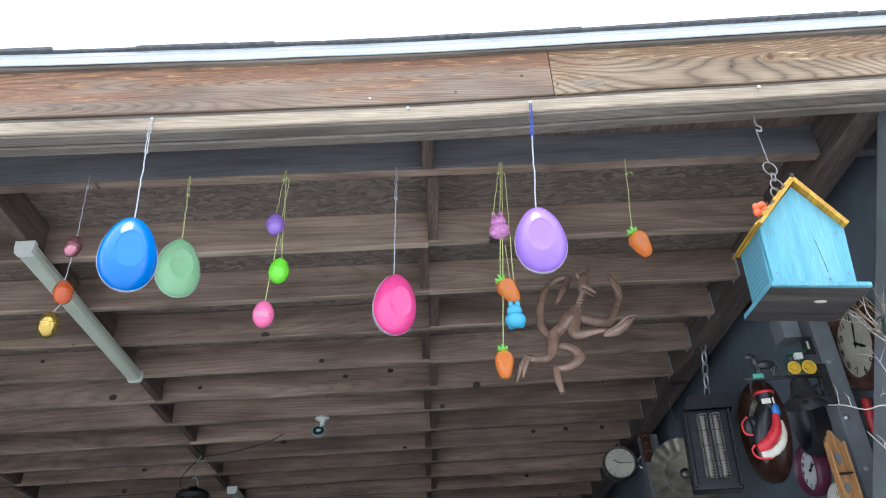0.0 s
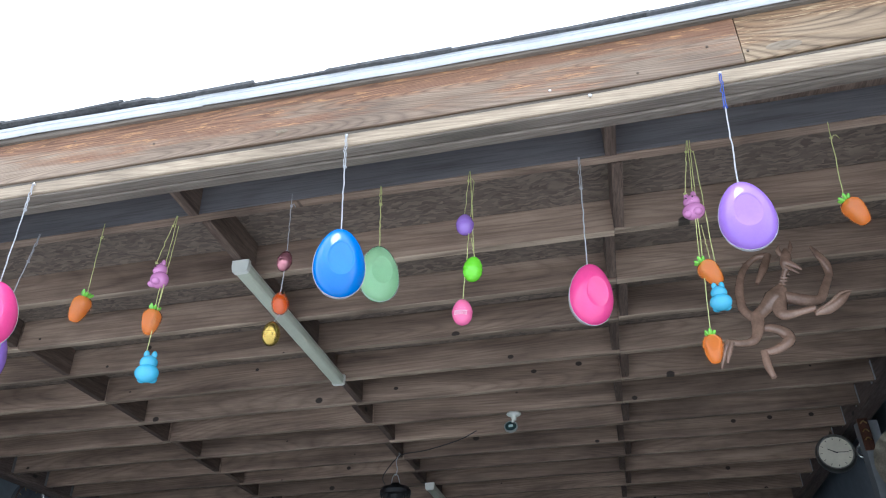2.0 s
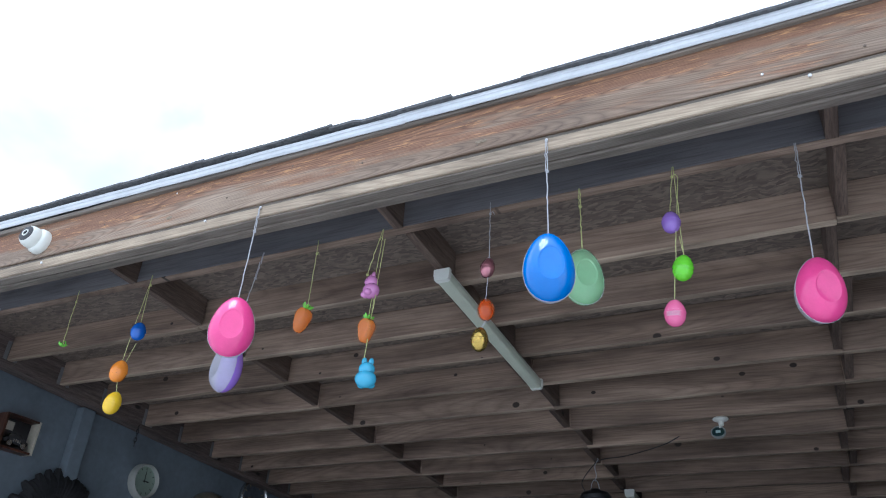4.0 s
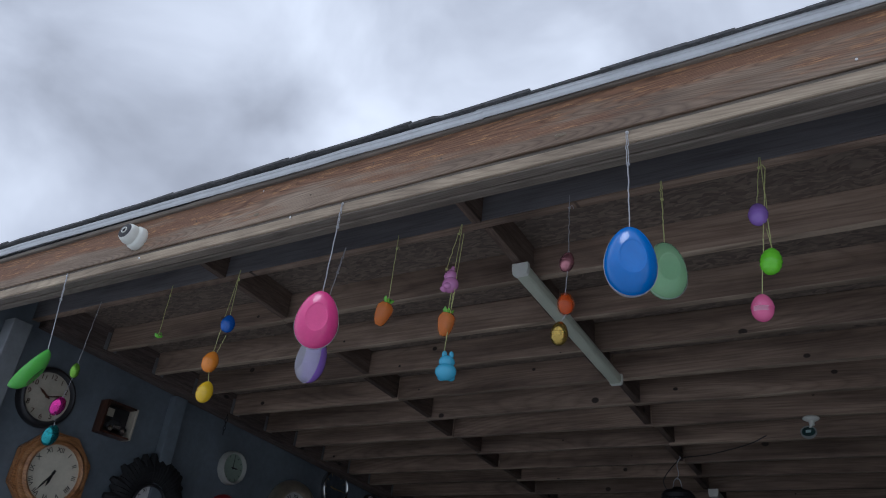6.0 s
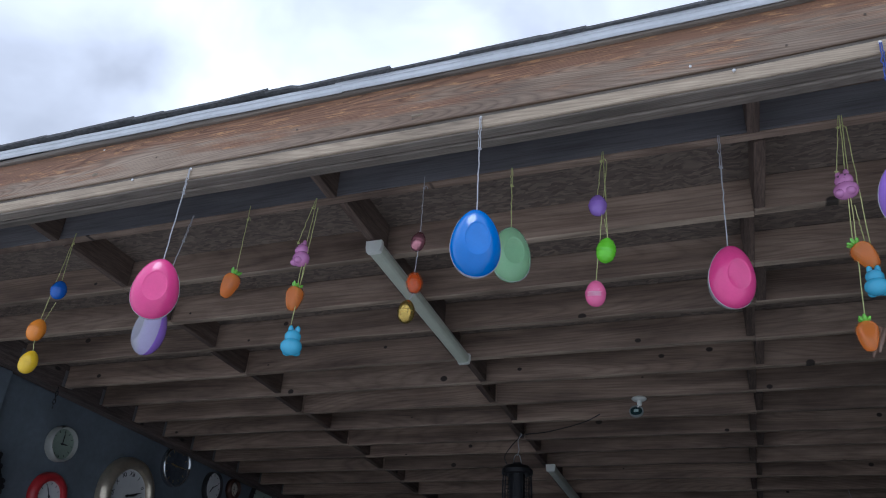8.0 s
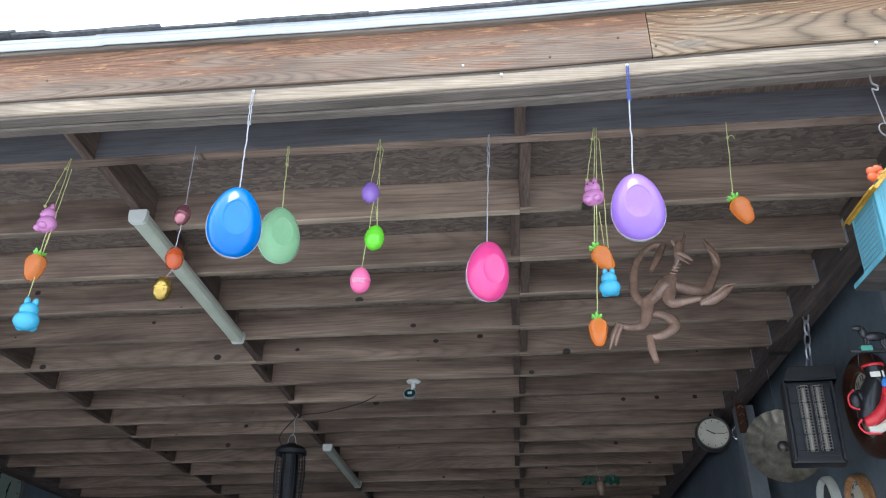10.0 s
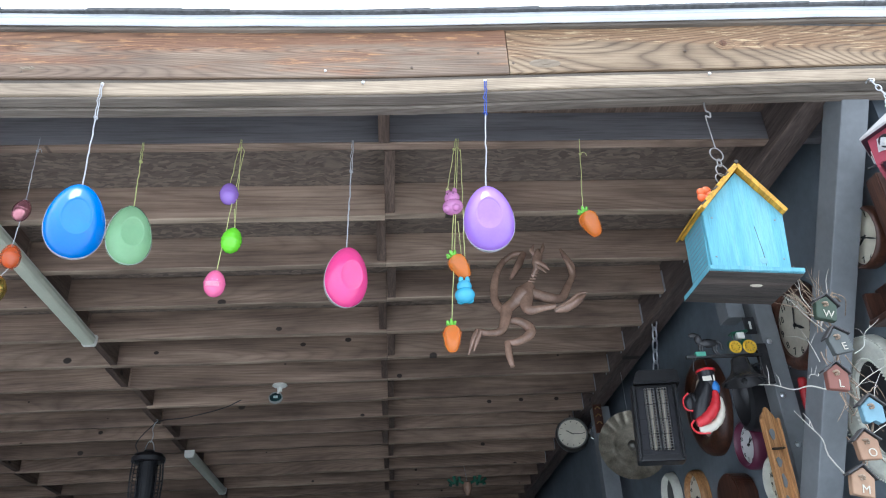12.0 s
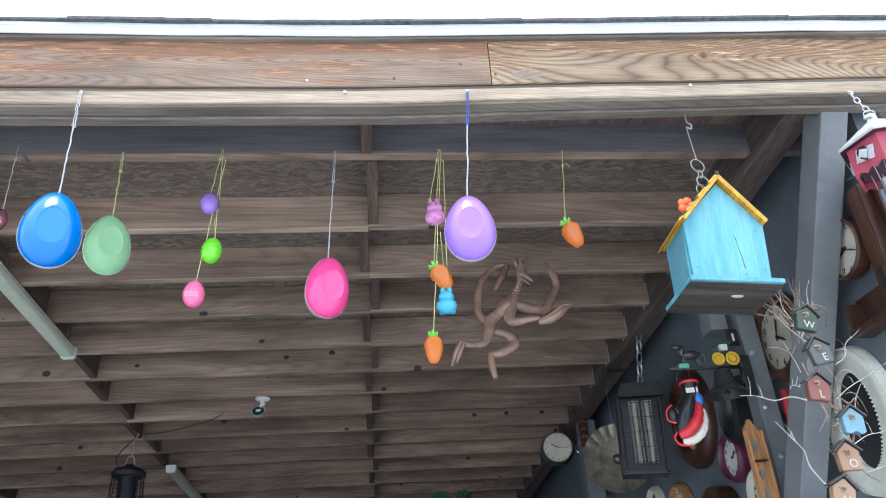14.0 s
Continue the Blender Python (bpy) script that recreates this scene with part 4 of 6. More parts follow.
limb([(0.012, 0.122), (-0.024, 0.080), (-0.067, 0.042), (-0.113, 0.005)], [0.026, 0.046, 0.029, 0.030])
limb([(-0.010, 0.085), (-0.018, 0.022), (-0.003, -0.004), (0.041, -0.003), (0.093, 0.0)], [0.040, 0.031, 0.023, 0.0155, 0.0135], 2.72, 2.66)
limb([(0.085, -0.022), (0.135, -0.008), (0.180, 0.018), (0.219, 0.044)], [0.010, 0.026, 0.024, 0.005], 2.66, 2.65)
limb([(0.085, -0.020), (0.140, 0.008), (0.185, 0.040), (0.222, 0.045)], [0.005, 0.008, 0.008, 0.003], 2.645, 2.635)
limb([(0.010, 0.085), (0.074, 0.068), (0.137, 0.066), (0.172, 0.115), (0.206, 0.176)], [0.027, 0.027, 0.022, 0.020, 0.017], 2.72, 2.76)
limb([(0.206, 0.172), (0.203, 0.222), (0.182, 0.268), (0.165, 0.302)], [0.018, 0.021, 0.014, 0.005], 2.76, 2.75)
limb([(0.206, 0.190), (0.190, 0.225), (0.172, 0.250)], [0.012, 0.011, 0.004], 2.75, 2.74)
limb([(0.004, 0.115), (0.022, 0.150), (0.036, 0.184)], [0.012, 0.0105, 0.013], 2.715, 2.70)
for k in range(4):
    limb([(0.000 + 0.007 * k, 0.132 + 0.013 * k), (0.026 + 0.007 * k, 0.126 + 0.013 * k)], [0.0042, 0.0042], 2.70)
limb([(0.040, 0.176), (0.045, 0.212), (0.053, 0.250), (0.058, 0.276)], [0.012, 0.026, 0.023, 0.008], 2.70)
limb([(0.046, 0.212), (0.066, 0.192), (0.088, 0.166)], [0.017, 0.013, 0.004], 2.69, 2.67)
limb([(0.040, 0.196), (0.056, 0.176), (0.074, 0.152)], [0.010, 0.008, 0.003], 2.69, 2.67)
limb([(0.041, 0.245), (0.030, 0.272), (0.042, 0.300)], [0.009, 0.012, 0.002], 2.70)
limb([(0.064, 0.250), (0.078, 0.282), (0.083, 0.308)], [0.009, 0.010, 0.002], 2.70)
limb([(-0.100, 0.018), (-0.112, -0.040), (-0.136, -0.088), (-0.184, -0.101), (-0.233, -0.096)], [0.032, 0.026, 0.020, 0.016, 0.015], 2.72, 2.67)
limb([(-0.229, -0.094), (-0.250, -0.128), (-0.276, -0.194)], [0.016, 0.016, 0.004], 2.67)
limb([(-0.222, -0.100), (-0.240, -0.140), (-0.253, -0.180)], [0.011, 0.012, 0.004], 2.66)
limb([(-0.112, 0.004), (-0.141, 0.061), (-0.134, 0.145), (-0.110, 0.217), (-0.078, 0.269)], [0.020, 0.020, 0.020, 0.017, 0.015], 2.72, 2.79)
limb([(-0.080, 0.266), (-0.036, 0.296), (0.008, 0.298)], [0.015, 0.0135, 0.015], 2.79, 2.78)
limb([(0.010, 0.300), (-0.022, 0.235), (-0.062, 0.169)], [0.016, 0.020, 0.009], 2.78, 2.76)
limb([(-0.100, -0.030), (-0.052, -0.038), (-0.017, -0.065), (-0.014, -0.097), (-0.061, -0.128), (-0.113, -0.138)], [0.014, 0.020, 0.026, 0.025, 0.020, 0.014], 2.73, 2.70)
limb([(-0.112, -0.134), (-0.113, -0.188), (-0.105, -0.242)], [0.016, 0.018, 0.012], 2.70, 2.68)
for px, pz in ((0.60, 2.98), (0.47, 2.98)):
    tube([(px - 0.55, 0.0 if px < 0.5 else -0.05, pz - 2.72), (px - 0.55, 0.09, under(2.86) - 2.698)], 0.0012, 5, bm)
crea = part("creature_ornament", bm, SKIN, smooth=True)
crea.location = (0.55, 2.75, 2.7)
tagged(crea, "long-limbed brown rubber creature hung under purlins", "ornament")

# antlered ornament far under the roof, on a thread
dark_leaf = plain("dark_green_foil", (0.02, 0.12, 0.07), 0.35, 0.3)
orn = thing("antler_ornament", (0.61, 6.3, 2.60), "small brown ornament with dark green leafy antlers", "ornament")
bm = bmesh.new()
for s in (-1, 1):
    tube(smooth_path([(0.02 * s, 0, 0.02), (0.07 * s, 0, 0.045), (0.12 * s, 0, 0.03), (0.16 * s, 0, 0.06)], 4), 0.012, 7, bm)
    for q in ((0.06, 0.07), (0.10, 0.075), (0.13, 0.0), (0.08, 0.0)):
        tube([(q[0] * s, 0, 0.04), (q[0] * s * 1.1, -0.01, q[1] + 0.01)], [0.012, 0.016], 7, bm)
part("antlers", bm, dark_leaf, orn, smooth=True)
part("head", lathe([(0, 0.04), (0.03, 0.03), (0.04, 0), (0.032, -0.04), (0.02, -0.07), (0, -0.08)], 18), SKIN, orn, smooth=True)
part("hanging_thread", tube([(0, 0, 0.035), (0.0, 0.19, under(6.49) - 2.60 + 0.002)], 0.0015, 5), CORD, orn)

# surveillance camera on the fascia
cctv = thing("security_camera", Matrix.Translation((-3.12, 1.652, 3.098)) @ Matrix.Scale(0.95, 4), "white dome security camera with black lens on fascia", "security camera")
m1 = Matrix.Rotation(radians(90), 4, "X")
part("base", lathe([(0, 0), (0.058, 0), (0.06, 0.008), (0.058, 0.03), (0.05, 0.04), (0, 0.045)], 32, m=m1), WHITE, cctv, smooth=True)
aim = Matrix.Translation((-0.012, -0.05, 0.006)) @ Matrix.Rotation(radians(4), 4, "Z") @ Matrix.Rotation(radians(84), 4, "X")
part("ball", lathe([(0, -0.05), (0.03, -0.044), (0.048, -0.02), (0.052, 0.0), (0.049, 0.018), (0.042, 0.032), (0.038, 0.034)], 32, m=aim), WHITE, cctv, smooth=True)
part("face", lathe([(0.040, 0.03), (0.038, 0.036), (0.018, 0.038), (0, 0.038)], 28, m=aim), BLACKMETAL, cctv)
part("lens_ring", lathe([(0.017, 0.0385), (0.0165, 0.042), (0.0125, 0.042), (0.012, 0.0385)], 24, m=aim), WHITE, cctv)
part("lens", lathe([(0.012, 0.039), (0.007, 0.043), (0, 0.0445)], 20, m=aim), plain("lens_glass", (0.01, 0.01, 0.015), 0.05), cctv, smooth=True)


# ---- clocks and things along the walls ----
def letter(name, text, size, mat, parent, m, depth=0.001):
    """Built-in font, standing in the xz plane and read from -y."""
    curve = bpy.data.curves.new(name, "FONT")
    curve.body, curve.size, curve.extrude, curve.align_x, curve.align_y = text, size, depth, "CENTER", "CENTER"
    tmp = bpy.data.objects.new(name, curve)
    data = bpy.data.meshes.new_from_object(tmp)
    bpy.data.objects.remove(tmp)
    data.transform(m @ Matrix.Rotation(radians(90), 4, "X"))
    data.materials.clear()
    data.materials.append(mat)
    ob = new(name, data)
    ob.parent = parent
    return ob


def ellipse(a, b, n=48):
    return [(a * math.cos(t), b * math.sin(t)) for t in (2 * math.pi * k / n for k in range(n))]


def sweep(a, b, section, n=56, bm=None):
    """A frame round an ellipse; section: (outwards, towards -y) pairs, closed."""
    bm = bm or bmesh.new()
    rings = []
    for k in range(n):
        t = 2 * math.pi * k / n
        rings.append([bm.verts.new(((a + o) * math.cos(t), -d, (b + o) * math.sin(t))) for o, d in section])
    for k in range(n):
        p, q = rings[k], rings[(k + 1) % n]
        for j in range(len(section)):
            bm.faces.new((p[j], p[(j + 1) % len(section)], q[(j + 1) % len(section)], q[j]))
    return bm


IVORY = plain("aged_ivory_dial", (0.62, 0.58, 0.46), 0.5, vary=0.1, scale=9)
PALE = plain("white_dial", (0.68, 0.68, 0.66), 0.45, vary=0.06, scale=9)
TAN = plain("parchment_dial", (0.46, 0.42, 0.33), 0.55, vary=0.15, scale=12)
INK = plain("black_ink", (0.012, 0.012, 0.012), 0.5)
BROWN = wood("dark_brown_case_wood", (0.035, 0.016, 0.01), (0.075, 0.032, 0.02), (0.12, 0.055, 0.033), "z", 0.35, knots=False, relief=0.1)
OAK = wood("golden_oak", (0.26, 0.12, 0.045), (0.42, 0.21, 0.085), (0.52, 0.29, 0.13), "x", 0.35, knots=False, relief=0.1)
PINE = wood("orange_pine", (0.38, 0.19, 0.07), (0.52, 0.28, 0.11), (0.62, 0.37, 0.17), "z", 0.45, knots=False, relief=0.15)
MAROON = plain("maroon_plastic", (0.11, 0.022, 0.05), 0.3, vary=0.1)
REDPAINT = plain("red_paint", (0.42, 0.025, 0.03), 0.35, vary=0.12)
BRASS = plain("aged_brass", (0.46, 0.33, 0.14), 0.28, 0.9, vary=0.2)
CHROME = plain("dull_chrome", (0.62, 0.63, 0.62), 0.22, 0.95, vary=0.1)
SILVER = plain("tarnished_silver", (0.17, 0.165, 0.145), 0.36, 0.8, vary=0.3, scale=14)
CREAM = plain("cream_chalk_paint", (0.64, 0.64, 0.55), 0.6, vary=0.14, scale=14, relief=0.2)
EAST, WEST = RIGHT - 0.004, LEFT + 0.004
ROMAN = ("XII", "I", "II", "III", "IIII", "V", "VI", "VII", "VIII", "IX", "X", "XI")


def clock(label, side, y, z, a, b=None, rim=0.03, deep=0.05, case=None, dial=None, style="arabic", hour=10.0, minute=10.0, x=None, group="wall clocks", octagon=False, yaw=0.0, ink=None):
    """A wall clock with half-axes a, b of its dial, on the east or west wall."""
    b = b or a
    case, dial, ink = case or BROWN, dial or IVORY, ink or INK
    wall = x if x is not None else (EAST if side == "east" else WEST)
    at = thing("wall_clock", Matrix.Translation((wall, y, z)) @ Matrix.Rotation(radians((-90 if side == "east" else 90) + yaw), 4, "Z"), label, "clock", group)
    if octagon:
        ring = [(1.0 / math.cos(math.pi / 8) * (a + rim) * math.cos(math.pi / 8 + k * math.pi / 4), 1.0 / math.cos(math.pi / 8) * (a + rim) * math.sin(math.pi / 8 + k * math.pi / 4)) for k in range(8)]
        bm = prism(ring, deep * 0.7, 0.006, Matrix.Translation((0, -deep * 0.7, 0)))
        part("case", bm, case, at)
        part("bezel", sweep(a, a, [(-0.004, deep * 0.68), (-0.004, deep), (0.008, deep + 0.008), (0.018, deep + 0.004), (0.024, deep - 0.004), (0.034, deep - 0.001), (0.046, deep - 0.006), (0.05, deep * 0.68)]), case, at, smooth=True)
        face = deep * 0.74
    else:
        sec = [(-0.004, 0.0), (-0.004, deep * 0.75), (rim * 0.25, deep), (rim * 0.55, deep * 0.96), (rim * 0.85, deep * 0.7), (rim, deep * 0.35), (rim, 0.0)]
        part("case", sweep(a, b, sec), case, at, smooth=True)
        face = deep * 0.45
    part("dial", prism(ellipse(a, b), 0.006, 0, Matrix.Translation((0, -face, 0))), dial, at)
    k = min(a, b)
    for n in range(12):
        t = math.pi / 2 - n * math.pi / 6
        px, pz = 0.8 * a * math.cos(t), 0.8 * b * math.sin(t)
        m = Matrix.Translation((px, -face - 0.0015, pz))
        if style == "roman":
            letter("numeral", ROMAN[n], 0.24 * k, ink, at, m @ Matrix.Rotation(t - math.pi / 2, 4, Vector((0, -1, 0))), 0.0006)
        elif style == "arabic":
            letter("numeral", str(n or 12), 0.30 * k, ink, at, m, 0.0006)
        else:
            part("hour_mark", box((0.035 * k, 0.002, 0.14 * k), (0, 0, 0), 0, m @ Matrix.Rotation(t - math.pi / 2, 4, Vector((0, -1, 0)))), ink, at)
    for name, turn, length, width, lift in (("hour_hand", hour / 12 + minute / 720, 0.5, 0.055, 0.004), ("minute_hand", minute / 60, 0.78, 0.035, 0.007)):
        t = 2 * math.pi * turn
        out = [(-width * 0.5 * k, -0.12 * k), (width * 0.5 * k, -0.12 * k), (width * 0.9 * k, length * 0.62 * k), (0, length * k), (-width * 0.9 * k, length * 0.62 * k)]
        bm = prism(out, 0.0015, 0, Matrix.Translation((0, -face - lift, 0)) @ Matrix.Rotation(t, 4, "Y"))
        part(name, bm, ink, at)
    part("hub", lathe([(0, 0.01), (0.05 * k, 0.009), (0.055 * k, 0)], 14, m=Matrix.Translation((0, -face, 0)) @ Matrix.Rotation(radians(90), 4, "X")), ink, at)
    return at


# east wall
clock("round dark wood clock with parchment dial", "east", 2.52, 2.535, 0.128, rim=0.045, dial=TAN, hour=4.0, minute=3.0)
clock("tall oval dark wood clock behind boxing glove", "east", 3.45, 2.47, 0.13, 0.155, rim=0.085, deep=0.07, dial=TAN, hour=5, minute=32)
clock("maroon plastic clock with looping numerals", "east", 3.12, 2.21, 0.085, 0.085, rim=0.024, case=MAROON, dial=PALE, hour=1.4, minute=12)
clock("small tan clock low on grey wall", "east", 3.80, 2.09, 0.10, 0.115, rim=0.022, case=PINE, dial=IVORY, hour=3, minute=40)
clock("cream clock half hidden behind leaning brace", "east", 1.968, 2.625, 0.092, rim=0.012, case=BROWN, dial=IVORY, style="arabic", hour=8, minute=20, x=EAST - 0.02)
clock("cream dial clock low behind pine rack", "east", 2.93, 2.02, 0.09, rim=0.018, case=CREAM, dial=IVORY, hour=2, minute=30)
clock("pale green dial clock low on wall", "east", 1.94, 1.93, 0.09, rim=0.012, case=CREAM, dial=plain("mint_dial", (0.5, 0.58, 0.48), 0.5), hour=11, minute=20)

plaque = thing("oval_plaque", Matrix.Translation((EAST, 4.17, 2.15)) @ Matrix.Rotation(radians(-90), 4, "Z"), "cream oval ring frame low on the wall", "frame")
part("ring", sweep(0.085, 0.10, [(0, 0), (0, 0.03), (0.012, 0.045), (0.028, 0.03), (0.032, 0)]), CREAM, plaque, smooth=True)
part("panel", prism(ellipse(0.088, 0.103), 0.006, 0, Matrix.Translation((0, -0.012, 0))), BLACKMETAL, plaque)

mirror = thing("black_oval_mirror", Matrix.Translation((EAST, 3.0, 2.385)) @ Matrix.Rotation(radians(-90), 4, "Z"), "black oval mirror in deep glossy frame", "mirror")
part("frame", sweep(0.06, 0.105, [(0, 0), (0, 0.05), (0.015, 0.07), (0.035, 0.06), (0.045, 0)]), BLACKMETAL, mirror, smooth=True)
part("glass", prism(ellipse(0.062, 0.107), 0.006, 0, Matrix.Translation((0, -0.03, 0))), plain("mirror_silver", (0.8, 0.8, 0.8), 0.04, 1.0, vary=0.02), mirror)

low = thing("domed_wooden_case", Matrix.Translation((EAST, 3.30, 1.98)) @ Matrix.Rotation(radians(-90), 4, "Z"), "dark red wooden case with arched top", "clock case")
part("body", prism([(-0.11, -0.2), (0.11, -0.2), (0.11, 0.05)] + [(0.11 * math.cos(t), 0.05 + 0.09 * math.sin(t)) for t in (math.pi * k / 12 for k in range(1, 12))] + [(-0.11, 0.05)], 0.09, 0.006, Matrix.Translation((0, -0.09, 0))), BROWN, low)

# white beaded oval frame
oval = thing("oval_picture_frame", Matrix.Translation((EAST, 2.20, 2.125)) @ Matrix.Rotation(radians(-90), 4, "Z"), "large oval frame in chipped white paint with beading", "picture frame")
part("moulding", sweep(0.095, 0.155, [(0, 0), (0, 0.025), (0.012, 0.032), (0.03, 0.026), (0.055, 0.04), (0.075, 0.036), (0.085, 0.02), (0.088, 0)]), CREAM, oval, smooth=True)
part("backing", prism(ellipse(0.098, 0.158), 0.005, 0, Matrix.Translation((0, -0.012, 0))), BLACKMETAL, oval)
for name, o, d, n in (("outer_beading", 0.078, 0.037, 96), ("inner_beading", 0.008, 0.033, 74)):
    bm = bmesh.new()
    for k in range(n):
        t = 2 * math.pi * k / n
        made = bmesh.ops.create_icosphere(bm, subdivisions=1, radius=0.0038)["verts"]
        bmesh.ops.translate(bm, vec=((0.095 + o) * math.cos(t), -d, (0.155 + o) * math.sin(t)), verts=made)
    part(name, bm, CREAM, oval, smooth=True)

# brown long-case wall clock box
case = thing("wall_clock_case", Matrix.Translation((EAST, 1.915, 2.55)) @ Matrix.Rotation(radians(-90), 4, "Z"), "dark brown wooden clock case with open shelf", "clock case")
part("back_panel", box((0.13, 0.02, 0.32), (0.125, -0.01, 0.08), 0.004), BROWN, case)
part("lower_panel", box((0.25, 0.02, 0.125), (0.0, -0.01, -0.145), 0.004), BROWN, case)
part("side_panel", prism([(-0.03, -0.19), (0.03, -0.19), (0.03, 0.21), (-0.03, 0.21)], 0.05, 0.004, Matrix.Translation((0.10, -0.072, 0))), BROWN, case)
part("shelf", box((0.24, 0.065, 0.022), (0, -0.045, -0.20), 0.005), BROWN, case)
part("slot", box((0.022, 0.004, 0.07), (0.10, -0.0735, -0.10), 0.0015), BLACKMETAL, case)
part("lip", box((0.018, 0.055, 0.10), (-0.11, -0.045, -0.15), 0.004), BROWN, case)

# posts, brace and brackets
def post(name, label, x0, x1, y0, y1, z1):
    return tagged(part(name, span(x0, x1, y0, y1, 0.0, z1, 0.006), WALL if name == "post_3" else POST), label, "post", "shed posts", "structure")


post("post_1", "grey painted timber post by the wall", 1.43, 1.505, 2.60, 2.68, under(2.64) - 0.034)
post("post_2", "grey painted timber post by the wall", 1.36, 1.47, 4.86, 4.96, under(4.9) - 0.034)
post("post_3", "dark grey painted timber post by the wall", -4.518, -4.45, 3.12, 3.22, under(3.2) - 0.034)
post("post_4", "grey painted timber post at open front", -4.50, -4.40, 1.88, 1.99, 2.99)
brace = bmesh.new()
top, bot = Vector((1.455, 1.745, 3.04)), Vector((1.415, 2.60, 1.70))
d = (bot - top).normalized()
box((0.095, 0.095, (bot - top).length + 0.06), (top + bot) / 2, 0.005, d.to_track_quat("Z", "X").to_matrix().to_4x4(), brace)
tagged(part("brace", brace, POST), "grey painted knee brace between post and fascia", "brace", "shed posts", "structure")
for k, (px, py, pz) in enumerate(((1.452, 2.597, 2.285), (1.455, 2.597, 2.50), (1.46, 2.597, 2.10))):
    part("bolt", lathe([(0, 0.008), (0.005, 0.007), (0.008, 0.003), (0.011, 0.0), (0.011, -0.002)], 12, m=Matrix.Translation((px, py, pz)) @ Matrix.Rotation(radians(90), 4, "X")), STEEL, bpy.data.objects["post_1"])
tie = thing("joist_block", (1.358, 2.66, 2.66), "short grey timber block fixed to post", "timber block", kind="structure")
part("block", box((0.07, 0.09, 0.10), (0, 0, 0), 0.004), POST, tie)

# one zinc in two tones: lit for the east hangers, dimmed for the west
ZINC = plain("dull_zinc", (0.30, 0.31, 0.32), 0.5, 0.0, vary=0.2, scale=20)
DIMZINC = plain("dimmed_zinc", (0.16, 0.155, 0.15), 0.6, 0.0, vary=0.25, scale=20)
# joist hangers where purlins meet the ledgers
for hx, side in ((1.333, -1), (-4.398, 1)):
    for y in ROWS_Y[:12]:
        bm = bmesh.new()
        for s in (-1, 1):
            span(hx - 0.0025 if side < 0 else hx + 0.0005, hx - 0.0005 if side < 0 else hx + 0.0025, y + 0.019 + s * 0.034 - 0.012, y + 0.019 + s * 0.034 + 0.012, under(y) + 0.0, under(y) + 0.11, bm=bm)
        part("joist_hanger", bm, ZINC if hx > 0 else DIMZINC, frame_top, "galvanised joist hanger")

# silver fluted dish
dish = thing("fluted_dish", Matrix.Translation((1.372, 4.20, 2.445)) @ Matrix.Rotation(radians(-14), 4, "Z"), "tarnished silver fluted dish hung from the ledger", "dish")
bm = bmesh.new()
N, R = 120, 18
rings = []
for i in range(R + 1):
    u = i / R
    ring = []
    for k in range(N):
        t = 2 * math.pi * k / N
        flute = 1 + 0.012 * math.cos(20 * t) * max(0.0, u - 0.6)
        r = 0.195 * u * flute
        dep = 0.012 + 0.03 * u ** 2 + 0.012 * abs(math.cos(10 * t)) * max(0.0, u - 0.55) + (0.003 if 0.5 < u < 0.6 else 0)
        ring.append(bm.verts.new((r * math.cos(t), -dep, r * math.sin(t))) if i else None)
    rings.append(ring)
c = bm.verts.new((0, -0.012, 0))
for k in range(N):
    bm.faces.new((c, rings[1][k], rings[1][(k + 1) % N]))
    for i in range(1, R):
        bm.faces.new((rings[i][k], rings[i + 1][k], rings[i + 1][(k + 1) % N], rings[i][(k + 1) % N]))
TARNISH = plain("tarnished_brown_silver", (0.33, 0.295, 0.225), 0.36, 0.6, vary=0.4, scale=18, relief=0.1)
part("bowl", bm, TARNISH, dish, smooth=True)
part("hanging_wire", tube([(0, -0.01, 0.03), (0.0, 0.005, 0.19), (0.0, 0.0, 0.44)], 0.0015, 5), STEEL, dish)
part("boss", lathe([(0, 0.045), (0.015, 0.043), (0.024, 0.034), (0.03, 0.02), (0.034, 0.0)], 20, m=Matrix.Rotation(radians(90), 4, "X")), SILVER, dish, smooth=True)

# black electric heater on a chain
heat = thing("electric_heater", Matrix.Translation((1.275, 3.5, 2.225)) @ Matrix.Rotation(radians(-14), 4, "Z") @ Matrix.Rotation(radians(3), 4, "Y") @ Matrix.Diagonal((0.9, 1, 1, 1)), "black electric heater with two caged bars on chain", "heater")
part("body", box((0.25, 0.13, 0.38), (0, 0.065, 0.19), 0.012), BLACKMETAL, heat)
part("hood", prism([(-0.13, 0), (0.13, 0), (0.115, 0.07), (-0.105, 0.07)], 0.16, 0.008, Matrix.Translation((0.02, -0.01, 0.383))), BLACKMETAL, heat)
QUARTZ = plain("frosted_quartz", (0.56, 0.51, 0.42), 0.3)
part("reflector", box((0.20, 0.006, 0.33), (0, -0.002, 0.195), 0.003), plain("dark_reflector", (0.03, 0.03, 0.035), 0.4, 0.3), heat)
